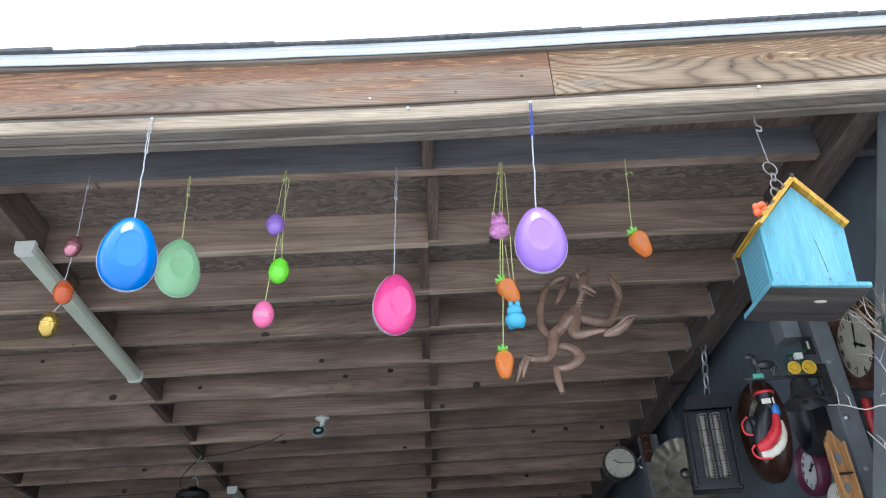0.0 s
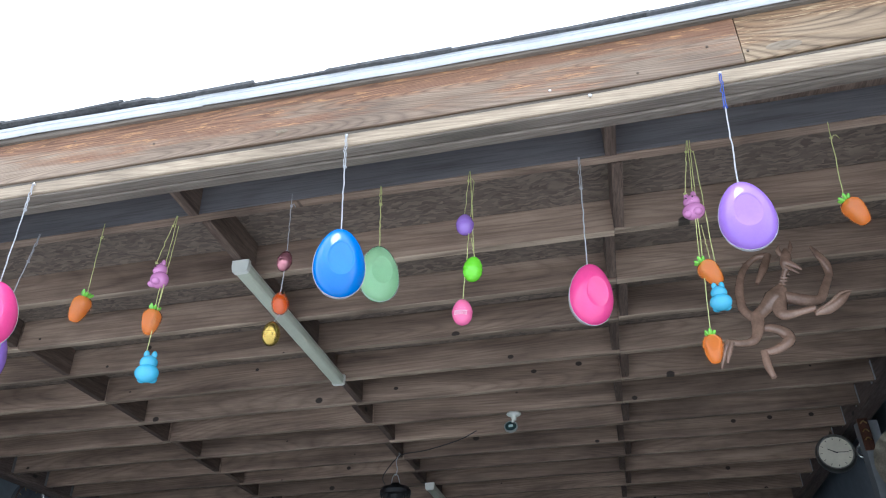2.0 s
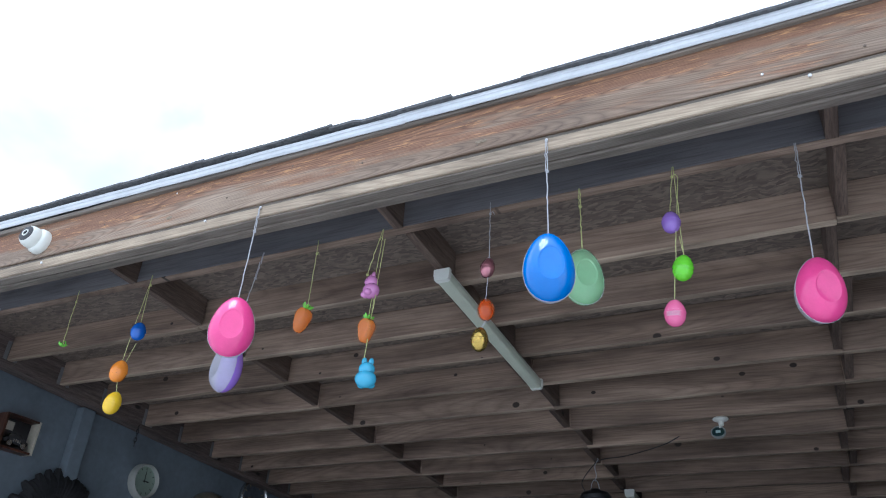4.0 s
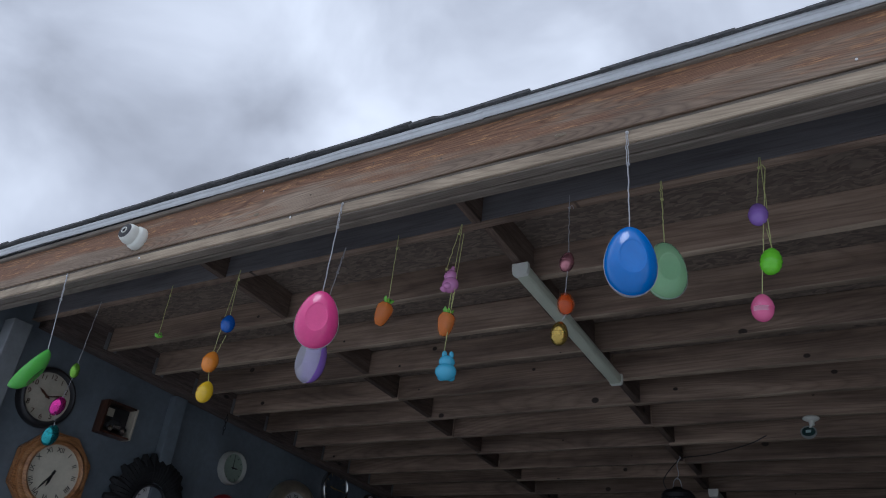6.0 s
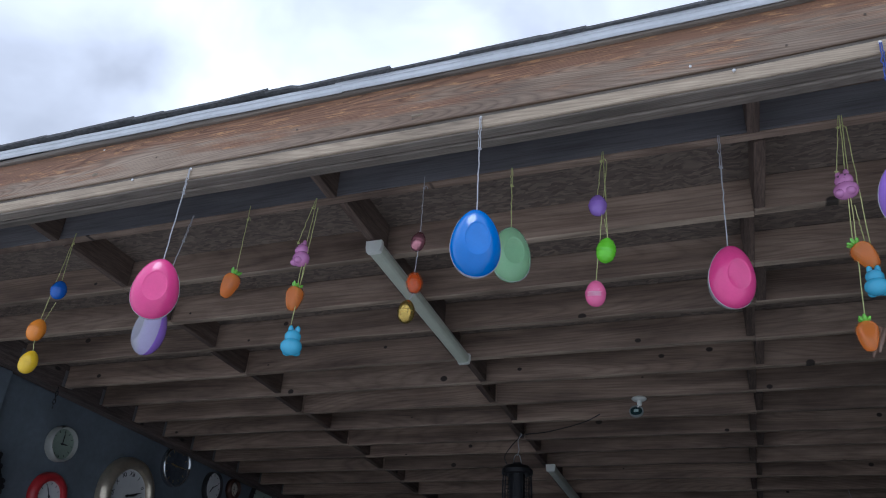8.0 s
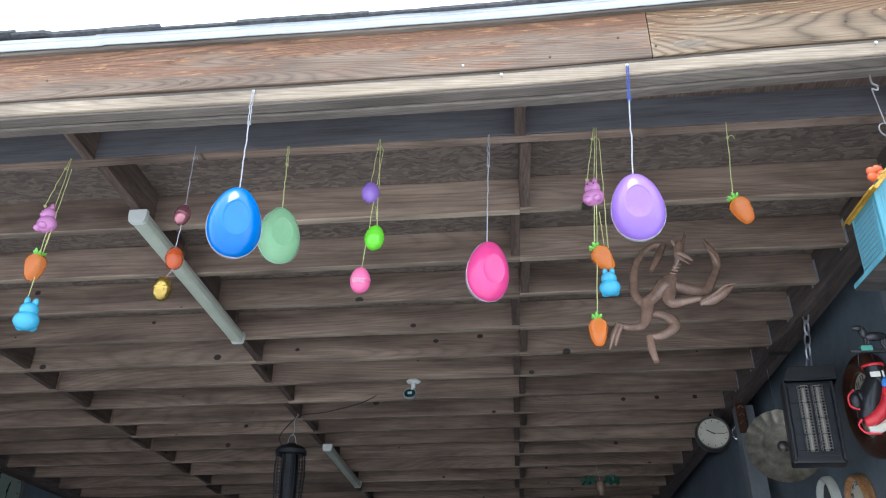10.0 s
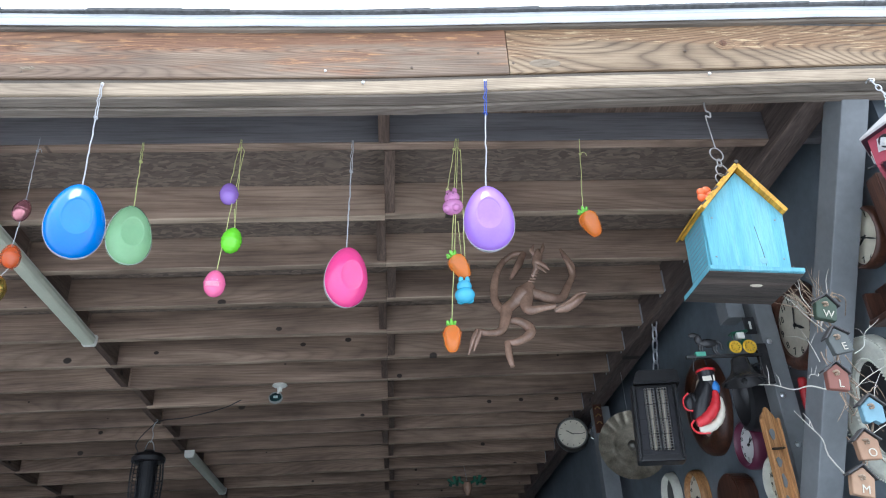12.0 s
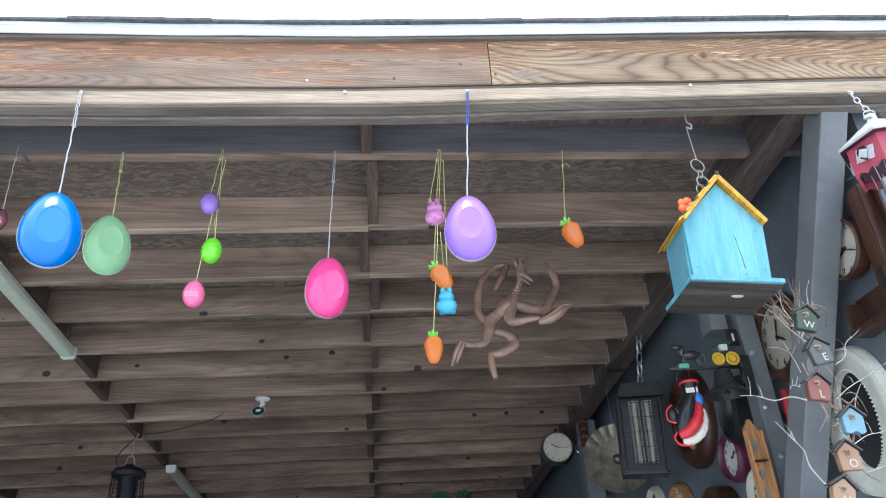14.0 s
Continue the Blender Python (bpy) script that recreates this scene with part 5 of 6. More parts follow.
for s in (-1, 1):
    part("heating_tube", tube([(0.005 + 0.034 * s, -0.02, 0.05), (0.005 + 0.034 * s, -0.02, 0.345)], 0.010, 12), QUARTZ, heat, smooth=True)
    cx = 0.005 + 0.034 * s
    part("cage_helix", tube([(cx + 0.026 * math.cos(2 * math.pi * i / 10), -0.02 + 0.022 * math.sin(2 * math.pi * i / 10), 0.05 + 0.30 * i / 220) for i in range(221)], 0.0016, 5), QUARTZ, heat)
    for k in range(6):
        a = math.pi + math.pi * k / 5
        part("cage_wire", tube([(cx + 0.027 * math.cos(a), -0.02 + 0.023 * math.sin(a), 0.05), (cx + 0.027 * math.cos(a), -0.02 + 0.023 * math.sin(a), 0.35)], 0.0014, 5), STEEL, heat)
for s in (-1, 1):
    part("side_rail", box((0.014, 0.03, 0.36), (0.112 * s, -0.012, 0.19), 0.003), BLACKMETAL, heat)
for k in range(5):
    part("guard_wire", tube([(-0.108, -0.042, 0.05 + k * 0.072), (0.108, -0.046, 0.05 + k * 0.072)], 0.0013, 5), BLACKMETAL, heat)


def chain(parent, a, b, n, mat, r=0.0028):
    a, b = Vector(a), Vector(b)
    L = (b - a).length / n
    d = (b - a).normalized()
    for k in range(n):
        c = a + d * L * (k + 0.5)
        s = d.orthogonal().normalized() if k % 2 else d.cross(d.orthogonal()).normalized()
        part("chain_link", tube([c + d * 0.62 * L * math.cos(t) + s * 0.28 * L * math.sin(t) for t in (2 * math.pi * i / 18 for i in range(18))], r, 6, closed=True), mat, parent)


chain(heat, (0.03, 0.06, 0.45), (0.06, 0.03, 0.745), 5, STEEL, 0.005)
part("hook", tube(smooth_path([(0.06, 0.03, 0.735), (0.075, 0.03, 0.75), (0.07, 0.02, 0.77), (0.06, 0.0, 0.775)], 4), 0.004, 6), STEEL, heat)

# boxing glove in flag colours
glv = thing("boxing_glove", Matrix.Translation((1.142, 2.585, 2.150)) @ Matrix.Rotation(radians(-10), 4, "Z") @ Matrix.Diagonal((0.70, 0.78, 0.93, 1)), "black, red and white boxing glove hung from bell bracket", "boxing glove")
BLACKVINYL = plain("black_vinyl", (0.015, 0.015, 0.017), 0.3, vary=0.1)
REDVINYL = plain("red_vinyl", (0.62, 0.03, 0.04), 0.3, vary=0.08)
WHITEVINYL = plain("cream_vinyl", (0.70, 0.66, 0.55), 0.35, vary=0.08)
BLUEVINYL = plain("blue_vinyl", (0.05, 0.22, 0.60), 0.3, vary=0.08)


def blob(parent, name, mat, pieces):
    bm = bmesh.new()
    for c, s in pieces:
        made = bmesh.ops.create_icosphere(bm, subdivisions=3, radius=1.0)["verts"]
        bmesh.ops.transform(bm, matrix=Matrix.Translation(c) @ Matrix.Diagonal((*s, 1)), verts=made)
    return part(name, bm, mat, parent, smooth=True)


part("palm", tube(smooth_path([(0.028, 0, 0.205), (0.006, 0, 0.165), (-0.024, 0, 0.122), (-0.046, 0, 0.078), (-0.062, 0, 0.045)], 6), [0.036 + 0.016 * math.sin(math.pi * i / 24) ** 0.7 for i in range(25)], 18), BLACKVINYL, glv, smooth=True)
blob(glv, "thumb", BLACKVINYL, (((-0.095, -0.02, 0.122), (0.03, 0.03, 0.036)), ((-0.07, -0.01, 0.135), (0.03, 0.03, 0.03))))
part("thumb_piping", tube(smooth_path([(-0.092, -0.035, 0.16), (-0.124, -0.03, 0.135), (-0.122, -0.03, 0.10), (-0.085, -0.03, 0.088)], 5), 0.005, 8), REDVINYL, glv, smooth=True)


def crescent(name, points, thick, mat, pleats):
    """A padded roll with stitched pleats along its length."""
    path = smooth_path(points, 8)
    last = len(path) - 1
    rr = [thick * (0.35 + 0.65 * math.sin(math.pi * (0.06 + 0.88 * i / last)) ** 0.5) * (1 - 0.10 * abs(math.cos(math.pi * pleats * i / last)) ** 8) for i in range(last + 1)]
    part(name, tube(path, rr, 14), mat, glv, smooth=True)


crescent("knuckle_pad", [(0.047, -0.03, 0.158), (0.040, -0.035, 0.118), (0.018, -0.04, 0.085), (-0.030, -0.04, 0.052), (-0.080, -0.035, 0.036)], 0.026, REDVINYL, 6)
crescent("padded_stripe", [(0.070, -0.015, 0.135), (0.066, -0.02, 0.085), (0.036, -0.028, 0.042), (-0.015, -0.03, 0.016), (-0.070, -0.03, 0.012)], 0.019, WHITEVINYL, 7)
part("edge_piping", tube(smooth_path([(-0.090, -0.035, 0.05), (-0.108, -0.03, 0.03), (-0.085, -0.03, 0.002), (-0.02, -0.03, -0.003)], 5), 0.005, 8), REDVINYL, glv, smooth=True)
blob(glv, "blue_panel", BLUEVINYL, (((0.055, -0.02, 0.175), (0.026, 0.026, 0.03)),))
part("cuff", lathe([(0.038, 0.185), (0.042, 0.20), (0.044, 0.25), (0.046, 0.262), (0.036, 0.262), (0.034, 0.19)], 24, m=Matrix.Translation((0.03, 0, -0.012))), BLACKVINYL, glv, smooth=True)
part("cuff_trim", tube([(0.03 + 0.047 * math.cos(t), 0.047 * math.sin(t), 0.250) for t in (2 * math.pi * i / 24 for i in range(24))], 0.006, 6, closed=True), REDVINYL, glv, smooth=True)
part("cuff_patch", box((0.046, 0.004, 0.020), (0.018, -0.047, 0.210), 0.0015), WHITEVINYL, glv)
part("lettering_bar", box((0.008, 0.004, 0.024), (0.056, -0.038, 0.212), 0.001), WHITEVINYL, glv)
part("hanging_loop", tube(smooth_path([(-0.03, 0, 0.255), (-0.02, -0.01, 0.30), (0.02, -0.02, 0.335), (0.04, 0, 0.30), (0.045, 0, 0.255)], 5), 0.003, 6), BLACKVINYL, glv)

# dinner bell under a toy horse and carriage
CAST = plain("dark_cast_iron", (0.06, 0.06, 0.062), 0.25, 0.4, vary=0.3, scale=30, relief=0.3)
TOYGREEN = plain("toy_green_paint", (0.02, 0.10, 0.06), 0.35, vary=0.2)
TOYYELLOW = plain("toy_yellow_paint", (0.75, 0.48, 0.03), 0.35, vary=0.08)
bell = thing("dinner_bell", (1.393, 2.565, 2.435), "cast iron bell under painted horse and carriage", "bell")
part("bracket", box((0.30, 0.016, 0.012), (-0.15, 0, 0), 0.003), CAST, bell)
part("wall_plate", box((0.04, 0.022, 0.16), (0.012, 0.02, -0.03), 0.003), CAST, bell)
part("scroll", tube(smooth_path([(0, 0, -0.10), (-0.04, 0, -0.085), (-0.055, 0, -0.05), (-0.02, 0, -0.035), (-0.02, 0, -0.06)], 5), 0.005, 6), CAST, bell)
part("bell_body", lathe([(0.0, 0.0), (0.022, -0.002), (0.032, -0.012), (0.036, -0.04), (0.045, -0.065), (0.066, -0.085), (0.082, -0.095), (0.085, -0.101), (0.078, -0.102), (0.05, -0.075), (0.032, -0.045), (0, -0.01)], 36, m=Matrix.Translation((-0.10, -0.01, -0.008))), CAST, bell, smooth=True)
part("clapper", lathe([(0, -0.03), (0.004, -0.04), (0.004, -0.08), (0.012, -0.09), (0.012, -0.10), (0, -0.11)], 12, m=Matrix.Translation((-0.10, -0.01, -0.008))), CAST, bell)
for wx, wr in ((-0.056, 0.023), (-0.112, 0.021)):
    bm = bmesh.new()
    tube([(wx + wr * math.cos(t), -0.03, 0.025 + wr * math.sin(t)) for t in (2 * math.pi * i / 28 for i in range(28))], 0.0045, 6, bm, closed=True)
    for k in range(5):
        t = math.pi * k / 5
        tube([(wx + wr * math.cos(t), -0.03, 0.025 + wr * math.sin(t)), (wx - wr * math.cos(t), -0.03, 0.025 - wr * math.sin(t))], 0.0035, 5, bm)
    lathe([(0, 0.006), (0.009, 0.005), (0.009, -0.004), (0, -0.005)], 12, bm, Matrix.Translation((wx, -0.031, 0.025)) @ Matrix.Rotation(radians(90), 4, "X"))
    part("wheel", bm, TOYYELLOW, bell)
part("carriage", prism([(-0.085, 0.045), (0.005, 0.045), (0.012, 0.075), (-0.02, 0.08), (-0.03, 0.065), (-0.07, 0.062), (-0.085, 0.075)], 0.03, 0.003, Matrix.Translation((-0.05, -0.015, -0.015)) @ Matrix.Diagonal((0.85, 1, 1, 1))), TOYGREEN, bell)
part("canopy", prism([(-0.07, 0.105), (0.01, 0.115), (0.015, 0.107), (-0.068, 0.097)], 0.034, 0.002, Matrix.Translation((-0.05, -0.017, -0.015)) @ Matrix.Diagonal((0.85, 1, 1, 1))), TOYGREEN, bell)
part("canopy_post", tube([(-0.10, 0, 0.05), (-0.10, 0, 0.085)], 0.003, 6), TOYGREEN, bell)
part("seat_back", box((0.03, 0.02, 0.025), (-0.075, -0.012, 0.075), 0.004), WHITE, bell)
bm = bmesh.new()
for c, s in (((-0.165, 0, 0.06), (0.045, 0.016, 0.02)), ((-0.205, 0, 0.078), (0.016, 0.012, 0.026)), ((-0.222, 0, 0.098), (0.022, 0.009, 0.012))):
    made = bmesh.ops.create_icosphere(bm, subdivisions=2, radius=1.0)["verts"]
    bmesh.ops.transform(bm, matrix=Matrix.Translation(c) @ Matrix.Diagonal((*s, 1)), verts=made)
for lx in (-0.20, -0.19, -0.14, -0.13):
    tube([(lx, 0.004, 0.055), (lx - 0.008, 0, 0.028), (lx + 0.002, 0, 0.006)], [0.008, 0.005, 0.004], 6, bm)
tube(smooth_path([(-0.125, 0, 0.068), (-0.112, 0, 0.055), (-0.112, 0, 0.03)], 4), 0.005, 6, bm)
bmesh.ops.transform(bm, matrix=Matrix.Translation((-0.05, 0, 0)) @ Matrix.Diagonal((0.92, 1, 0.88, 1)), verts=bm.verts)
part("horse", bm, CAST, bell, smooth=True)
part("end_piece", box((0.04, 0.02, 0.018), (-0.245, -0.004, 0.008), 0.003), plain("toy_mint_paint", (0.12, 0.42, 0.30), 0.4), bell)

num = thing("small_number_plaque", (1.41, 2.592, 2.565), "small black plaque with a pale digit mark", "plaque")
part("plate", box((0.045, 0.008, 0.07), (-0.022, 0, 0), 0.002), BLACKMETAL, num)
part("digit_bar", box((0.009, 0.002, 0.032), (-0.022, -0.005, 0), 0.0008), WHITE, num)

ringh = thing("chrome_ring_pull", (1.507, 2.64, 2.42), "polished chrome ring pull on grey post", "ring pull")
part("plate", box((0.006, 0.035, 0.05), (0.001, 0, 0), 0.001), CHROME, ringh)
part("ring", tube([(0.012, 0.02 * math.cos(t) - 0.012, 0.026 * math.sin(t)) for t in (2 * math.pi * i / 24 for i in range(24))], 0.005, 8, closed=True), CHROME, ringh, smooth=True)

# pine peg rack
rack = thing("pine_rack", Matrix.Translation((1.358, 2.49, 1.735)) @ Matrix.Diagonal((0.66, 1, 1, 1)), "orange pine wall rack with cut-out shapes on post", "rack")
part("backboard", prism([(-0.045, 0), (0.045, 0), (0.045, 0.455), (0.034, 0.475), (0.018, 0.48), (0.012, 0.497), (0, 0.503), (-0.012, 0.497), (-0.018, 0.48), (-0.034, 0.475), (-0.045, 0.455)], 0.014, 0.003, Matrix.Translation((0, 0.085, 0))), PINE, rack)
for s in (-1, 1):
    part("side_rail", prism([(-0.006, 0), (0.006, 0), (0.006, 0.45), (0.002, 0.455), (-0.006, 0.455)], 0.026, 0.002, Matrix.Translation((0.044 * s, 0.062, 0))), PINE, rack)
GREYCUT = plain("grey_cut_out", (0.18, 0.2, 0.21), 0.6)
for k, (cx, cz, w, h) in enumerate(((0, 0.40, 0.03, 0.04), (0, 0.30, 0.028, 0.035), (0.004, 0.235, 0.022, 0.05), (-0.003, 0.165, 0.026, 0.04), (0.0, 0.10, 0.02, 0.04))):
    part("cut_out", prism([(w * 0.5 * math.cos(t) * (1 + 0.25 * math.sin(3 * t + k)), h * 0.5 * math.sin(t)) for t in (2 * math.pi * i / 14 for i in range(14))], 0.004, 0, Matrix.Translation((cx, 0.0815, cz))), GREYCUT, rack)
part("divider", box((0.07, 0.03, 0.004), (0, 0.07, 0.345), 0.001), INK, rack)
part("bracket", box((0.03, 0.012, 0.06), (0.045, 0.102, 0.43), 0.002), PINE, rack)

# red-handled tool on the wall
tool = thing("red_handled_tool", Matrix.Translation((EAST - 0.02, 2.60, 2.16)) @ Matrix.Rotation(radians(4), 4, "X"), "steel tool with worn red handle on wall", "tool")
part("handle", lathe([(0, 0.19), (0.012, 0.188), (0.017, 0.18), (0.018, 0.12), (0.016, 0.07), (0.012, 0.06), (0, 0.06)], 16), REDPAINT, tool, smooth=True)
part("shaft", tube([(0, 0, 0.065), (0, 0, -0.06)], 0.006, 8), STEEL, tool)
part("hanger", tube([(-0.0, 0, 0.10), (0.022, 0, 0.11)], 0.003, 6), STEEL, tool)

# station clock on a bracket from the inner post
stn = thing("station_clock", Matrix.Translation((1.225, 5.0, 2.70)) @ Matrix.Rotation(radians(-12), 4, "Z") @ Matrix.Scale(1.12, 4), "round two-faced station clock on chrome bracket", "clock")
mm = Matrix.Rotation(radians(90), 4, "X")
part("case", lathe([(0, -0.05), (0.085, -0.05), (0.10, -0.035), (0.104, 0), (0.10, 0.035), (0.092, 0.05), (0.086, 0.05), (0.084, 0.036), (0, 0.036)], 40, m=mm), SILVER, stn, smooth=True)
part("dial", lathe([(0, 0.038), (0.084, 0.038), (0.084, 0.034)], 40, m=mm), IVORY, stn)
for n in range(12):
    t = n * math.pi / 6
    part("hour_mark", box((0.003, 0.0015, 0.011), (0.072 * math.sin(t), -0.0388, 0.072 * math.cos(t)), 0, Matrix.Rotation(t, 4, "Y")), INK, stn)
for name, t, L, w in (("hour_hand", 2 * math.pi * 0.835, 0.042, 0.005), ("minute_hand", 2 * math.pi * 0.265, 0.062, 0.0035)):
    part(name, prism([(-w / 2, -0.01), (w / 2, -0.01), (w / 2, L), (-w / 2, L)], 0.001, 0, Matrix.Translation((0, -0.041, 0)) @ Matrix.Rotation(t, 4, "Y")), INK, stn)
part("finial", lathe([(0, 0.125), (0.006, 0.12), (0.008, 0.11), (0.003, 0.102)], 10), CHROME, stn)
part("bracket", tube(smooth_path([(0.10, 0, 0.0), (0.12, 0, 0.03), (0.13, 0, 0.03)], 4), 0.007, 8), CHROME, stn)
part("bracket", tube(smooth_path([(0.10, 0, 0.0), (0.12, 0, -0.03), (0.13, 0, -0.03)], 4), 0.007, 8), CHROME, stn)
part("bracket_plate", box((0.008, 0.05, 0.12), (0.132, 0, 0), 0.002), CHROME, stn)

# small carved board on the inner post
carv = thing("carved_board", (1.35, 4.845, 2.80), "narrow carved wooden board on inner post", "carving")
part("board", box((0.06, 0.018, 0.26), (0.03, 0, 0), 0.004), BROWN, carv)
for k in range(3):
    part("carving", tube(smooth_path([(0.012, -0.012, -0.07 + 0.05 * k), (0.03, -0.015, -0.055 + 0.05 * k), (0.048, -0.012, -0.07 + 0.05 * k)], 4), 0.004, 6), BRASS, carv)

# ---- blue birdhouse ----
OLDSTEEL = plain("dull_chain_steel", (0.30, 0.285, 0.27), 0.45, 0.5, vary=0.25, scale=30)
TURQ = wood("turquoise_painted_wood", (0.11, 0.34, 0.43), (0.14, 0.40, 0.50), (0.20, 0.46, 0.55), "z", 0.6, knots=False, relief=0.6, lines=0.3, streak=0.15)
ROOFY = wood("yellow_painted_roof", (0.46, 0.25, 0.015), (0.60, 0.34, 0.02), (0.68, 0.42, 0.05), "y", 0.5, knots=False, relief=0.4)
BAREWOOD = wood("bare_grey_wood", (0.028, 0.025, 0.022), (0.062, 0.054, 0.047), (0.12, 0.10, 0.085), "x", 0.8)
bird = thing("birdhouse", Matrix.Translation((0.940, 1.745, 2.366)) @ Matrix.Rotation(radians(4.5), 4, "Y") @ Matrix.Rotation(radians(-2), 4, "Z"), "turquoise wooden birdhouse with yellow roof on chain", "birdhouse", "birdhouses")
bw, bd, eave, peak = 0.113, 0.078, 0.19, 0.335
for name, yy, dd in (("front_wall", -bd, 0.012), ("back_wall", bd - 0.012, 0.012)):
    part(name, prism([(-bw * 0.94, 0.016), (bw * 0.94, 0.016), (bw, eave), (0, peak - 0.012), (-bw, eave)], dd, 0.0015, Matrix.Translation((0, yy, 0))), TURQ, bird)
for s in (-1, 1):
    part("side_wall", prism([(-bd + 0.0125, 0.016), (bd - 0.0125, 0.016), (bd - 0.0125, eave), (-bd + 0.0125, eave)], 0.010, 0.001, Matrix.Translation((s * bw * 0.95 + 0.005, 0, 0)) @ Matrix.Rotation(radians(90), 4, "Z")), TURQ, bird)
part("floor_board", box((0.252, 0.205, 0.004), (0.0, 0.005, -0.003), 0.001), BAREWOOD, bird)
part("split_knot", lathe([(0, 0.0035), (0.008, 0.003), (0.011, 0)], 14, m=Matrix.Translation((0.03, -0.02, -0.005)) @ Matrix.Diagonal((1.6, 0.7, -1, 1))), TAN, bird, "pale split knot")
part("floor_edge", prism([(-0.127, 0), (0.127, 0), (0.127, 0.014), (-0.127, 0.014)], 0.012, 0.002, Matrix.Translation((0, -0.107, -0.003))), TURQ, bird)
for s in (-1, 1):
    part("floor_edge", box((0.010, 0.20, 0.014), (s * 0.1225, 0.005, 0.004), 0.002), TURQ, bird)
part("floor_top", box((0.236, 0.19, 0.008), (0, 0.005, 0.010), 0.001), TURQ, bird)
ang = math.atan2(peak - eave + 0.012, bw + 0.012)
for s in (-1, 1):
    L = 0.188
    c = (s * L / 2 * math.cos(ang) , 0, peak + 0.004 - L / 2 * math.sin(ang))
    part("roof_panel", box((L, 0.195, 0.014), c, 0.002, Matrix.Rotation(s * ang, 4, "Y")), ROOFY, bird)
    for k in range(9 if s < 0 else 0):
        part("roof_shingle", box((0.02, 0.197, 0.005), (s * (0.03 + k * 0.018) * math.cos(ang) * 1.15, 0, peak + 0.013 - (0.03 + k * 0.018) * 1.15 * math.sin(ang)), 0.001, Matrix.Rotation(s * (ang - 0.1), 4, "Y")), BAREWOOD if k % 3 == 1 else ROOFY, bird)
part("ridge_cap", tube([(0, -0.1, peak + 0.012), (0, 0.1, peak + 0.012)], 0.006, 8), BAREWOOD, bird)
NAILHEAD = plain("dull_nail_head", (0.22, 0.25, 0.26), 0.45, 0.4)
for nx, nz in ((-0.092, 0.05), (0.092, 0.05), (0.088, 0.17), (-0.088, 0.17)):
    part("nail_head", lathe([(0, 0.0014), (0.0022, 0.0011), (0.0028, 0)], 10, m=Matrix.Translation((nx, -bd, nz)) @ Matrix.Rotation(radians(90), 4, "X")), NAILHEAD, bird)
part("filled_knot", lathe([(0, 0.0012), (0.008, 0.001), (0.011, 0)], 18, m=Matrix.Translation((0.035, -bd, 0.042)) @ Matrix.Rotation(radians(90), 4, "X")), plain("pale_turquoise_filler", (0.20, 0.42, 0.48), 0.6), bird)
part("crack", tube(smooth_path([(0.040, -bd - 0.0002, 0.026), (0.037, -bd - 0.0002, 0.07), (0.030, -bd - 0.0002, 0.12), (0.026, -bd - 0.0002, 0.15)], 5), 0.0007, 5), BAREWOOD, bird)
for k in range(11):
    part("siding_groove", box((0.0008, 0.12, 0.0016), (-bw * 0.95 - 0.0052, 0, 0.032 + 0.014 * k), 0), NAILHEAD, bird)
FLOWER = plain("orange_petal_paint", (0.72, 0.13, 0.03), 0.45)
bm = bmesh.new()
for k in range(5):
    t = 2 * math.pi * k / 5
    made = bmesh.ops.create_icosphere(bm, subdivisions=2, radius=1.0)["verts"]
    bmesh.ops.transform(bm, matrix=Matrix.Translation((-0.088 + 0.013 * math.cos(t), -0.06, peak - 0.08 + 0.015 * math.sin(t))) @ Matrix.Diagonal((0.014, 0.008, 0.014, 1)), verts=made)
part("orange_flower", bm, FLOWER, bird, smooth=True)
part("flower_stem", tube([(-0.10, -0.055, peak - 0.08), (-0.085, -0.05, peak - 0.10)], 0.004, 6), BAREWOOD, bird)
for cx, cz, r in ((-0.02, peak - 0.005, 0.019), (-0.014, peak + 0.024, 0.02), (-0.022, peak + 0.082, 0.022)):
    part("chain_ring", tube([(cx + r * math.cos(t), -0.03 + 0.3 * r * math.cos(t), cz + r * math.sin(t)) for t in (2 * math.pi * i / 24 for i in range(24))], 0.0022, 6, closed=True), OLDSTEEL, bird)
part("chain_link", tube([(-0.018 + 0.006 * math.cos(t), -0.03, peak + 0.052 + 0.014 * math.sin(t)) for t in (2 * math.pi * i / 14 for i in range(14))], 0.002, 6, closed=True), OLDSTEEL, bird)
part("wire", tube([(-0.022, -0.03, peak + 0.104), (-0.036, -0.03, peak + 0.225)], 0.002, 6), OLDSTEEL, bird)
part("cup_hook", tube(smooth_path([(-0.036, -0.03, 0.56), (-0.022, -0.03, 0.555), (-0.02, -0.03, 0.57), (-0.032, -0.03, 0.58), (-0.034, -0.03, 0.61), (-0.034, -0.03, 0.642)], 5), 0.003, 6), OLDSTEEL, bird)

# ---- red birdhouse wind chime ----
RASP = plain("raspberry_paint", (0.36, 0.06, 0.09), 0.5, vary=0.15, scale=14)
PALEROOF = plain("whitewashed_roof", (0.50, 0.485, 0.47), 0.6, vary=0.15, scale=20)
chime = thing("wind_chime", Matrix.Translation((1.462, 1.60, 2.662)) @ Matrix.Rotation(radians(-14), 4, "Z") @ Matrix.Scale(0.82, 4), "raspberry birdhouse wind chime with grey metal tubes", "wind chime", "birdhouses")
PLUM = plain("dark_plum_paint", (0.06, 0.02, 0.035), 0.6)
FOIL = plain("crumpled_foil", (0.7, 0.7, 0.7), 0.3, 0.5, vary=0.2, scale=40, relief=1.0)
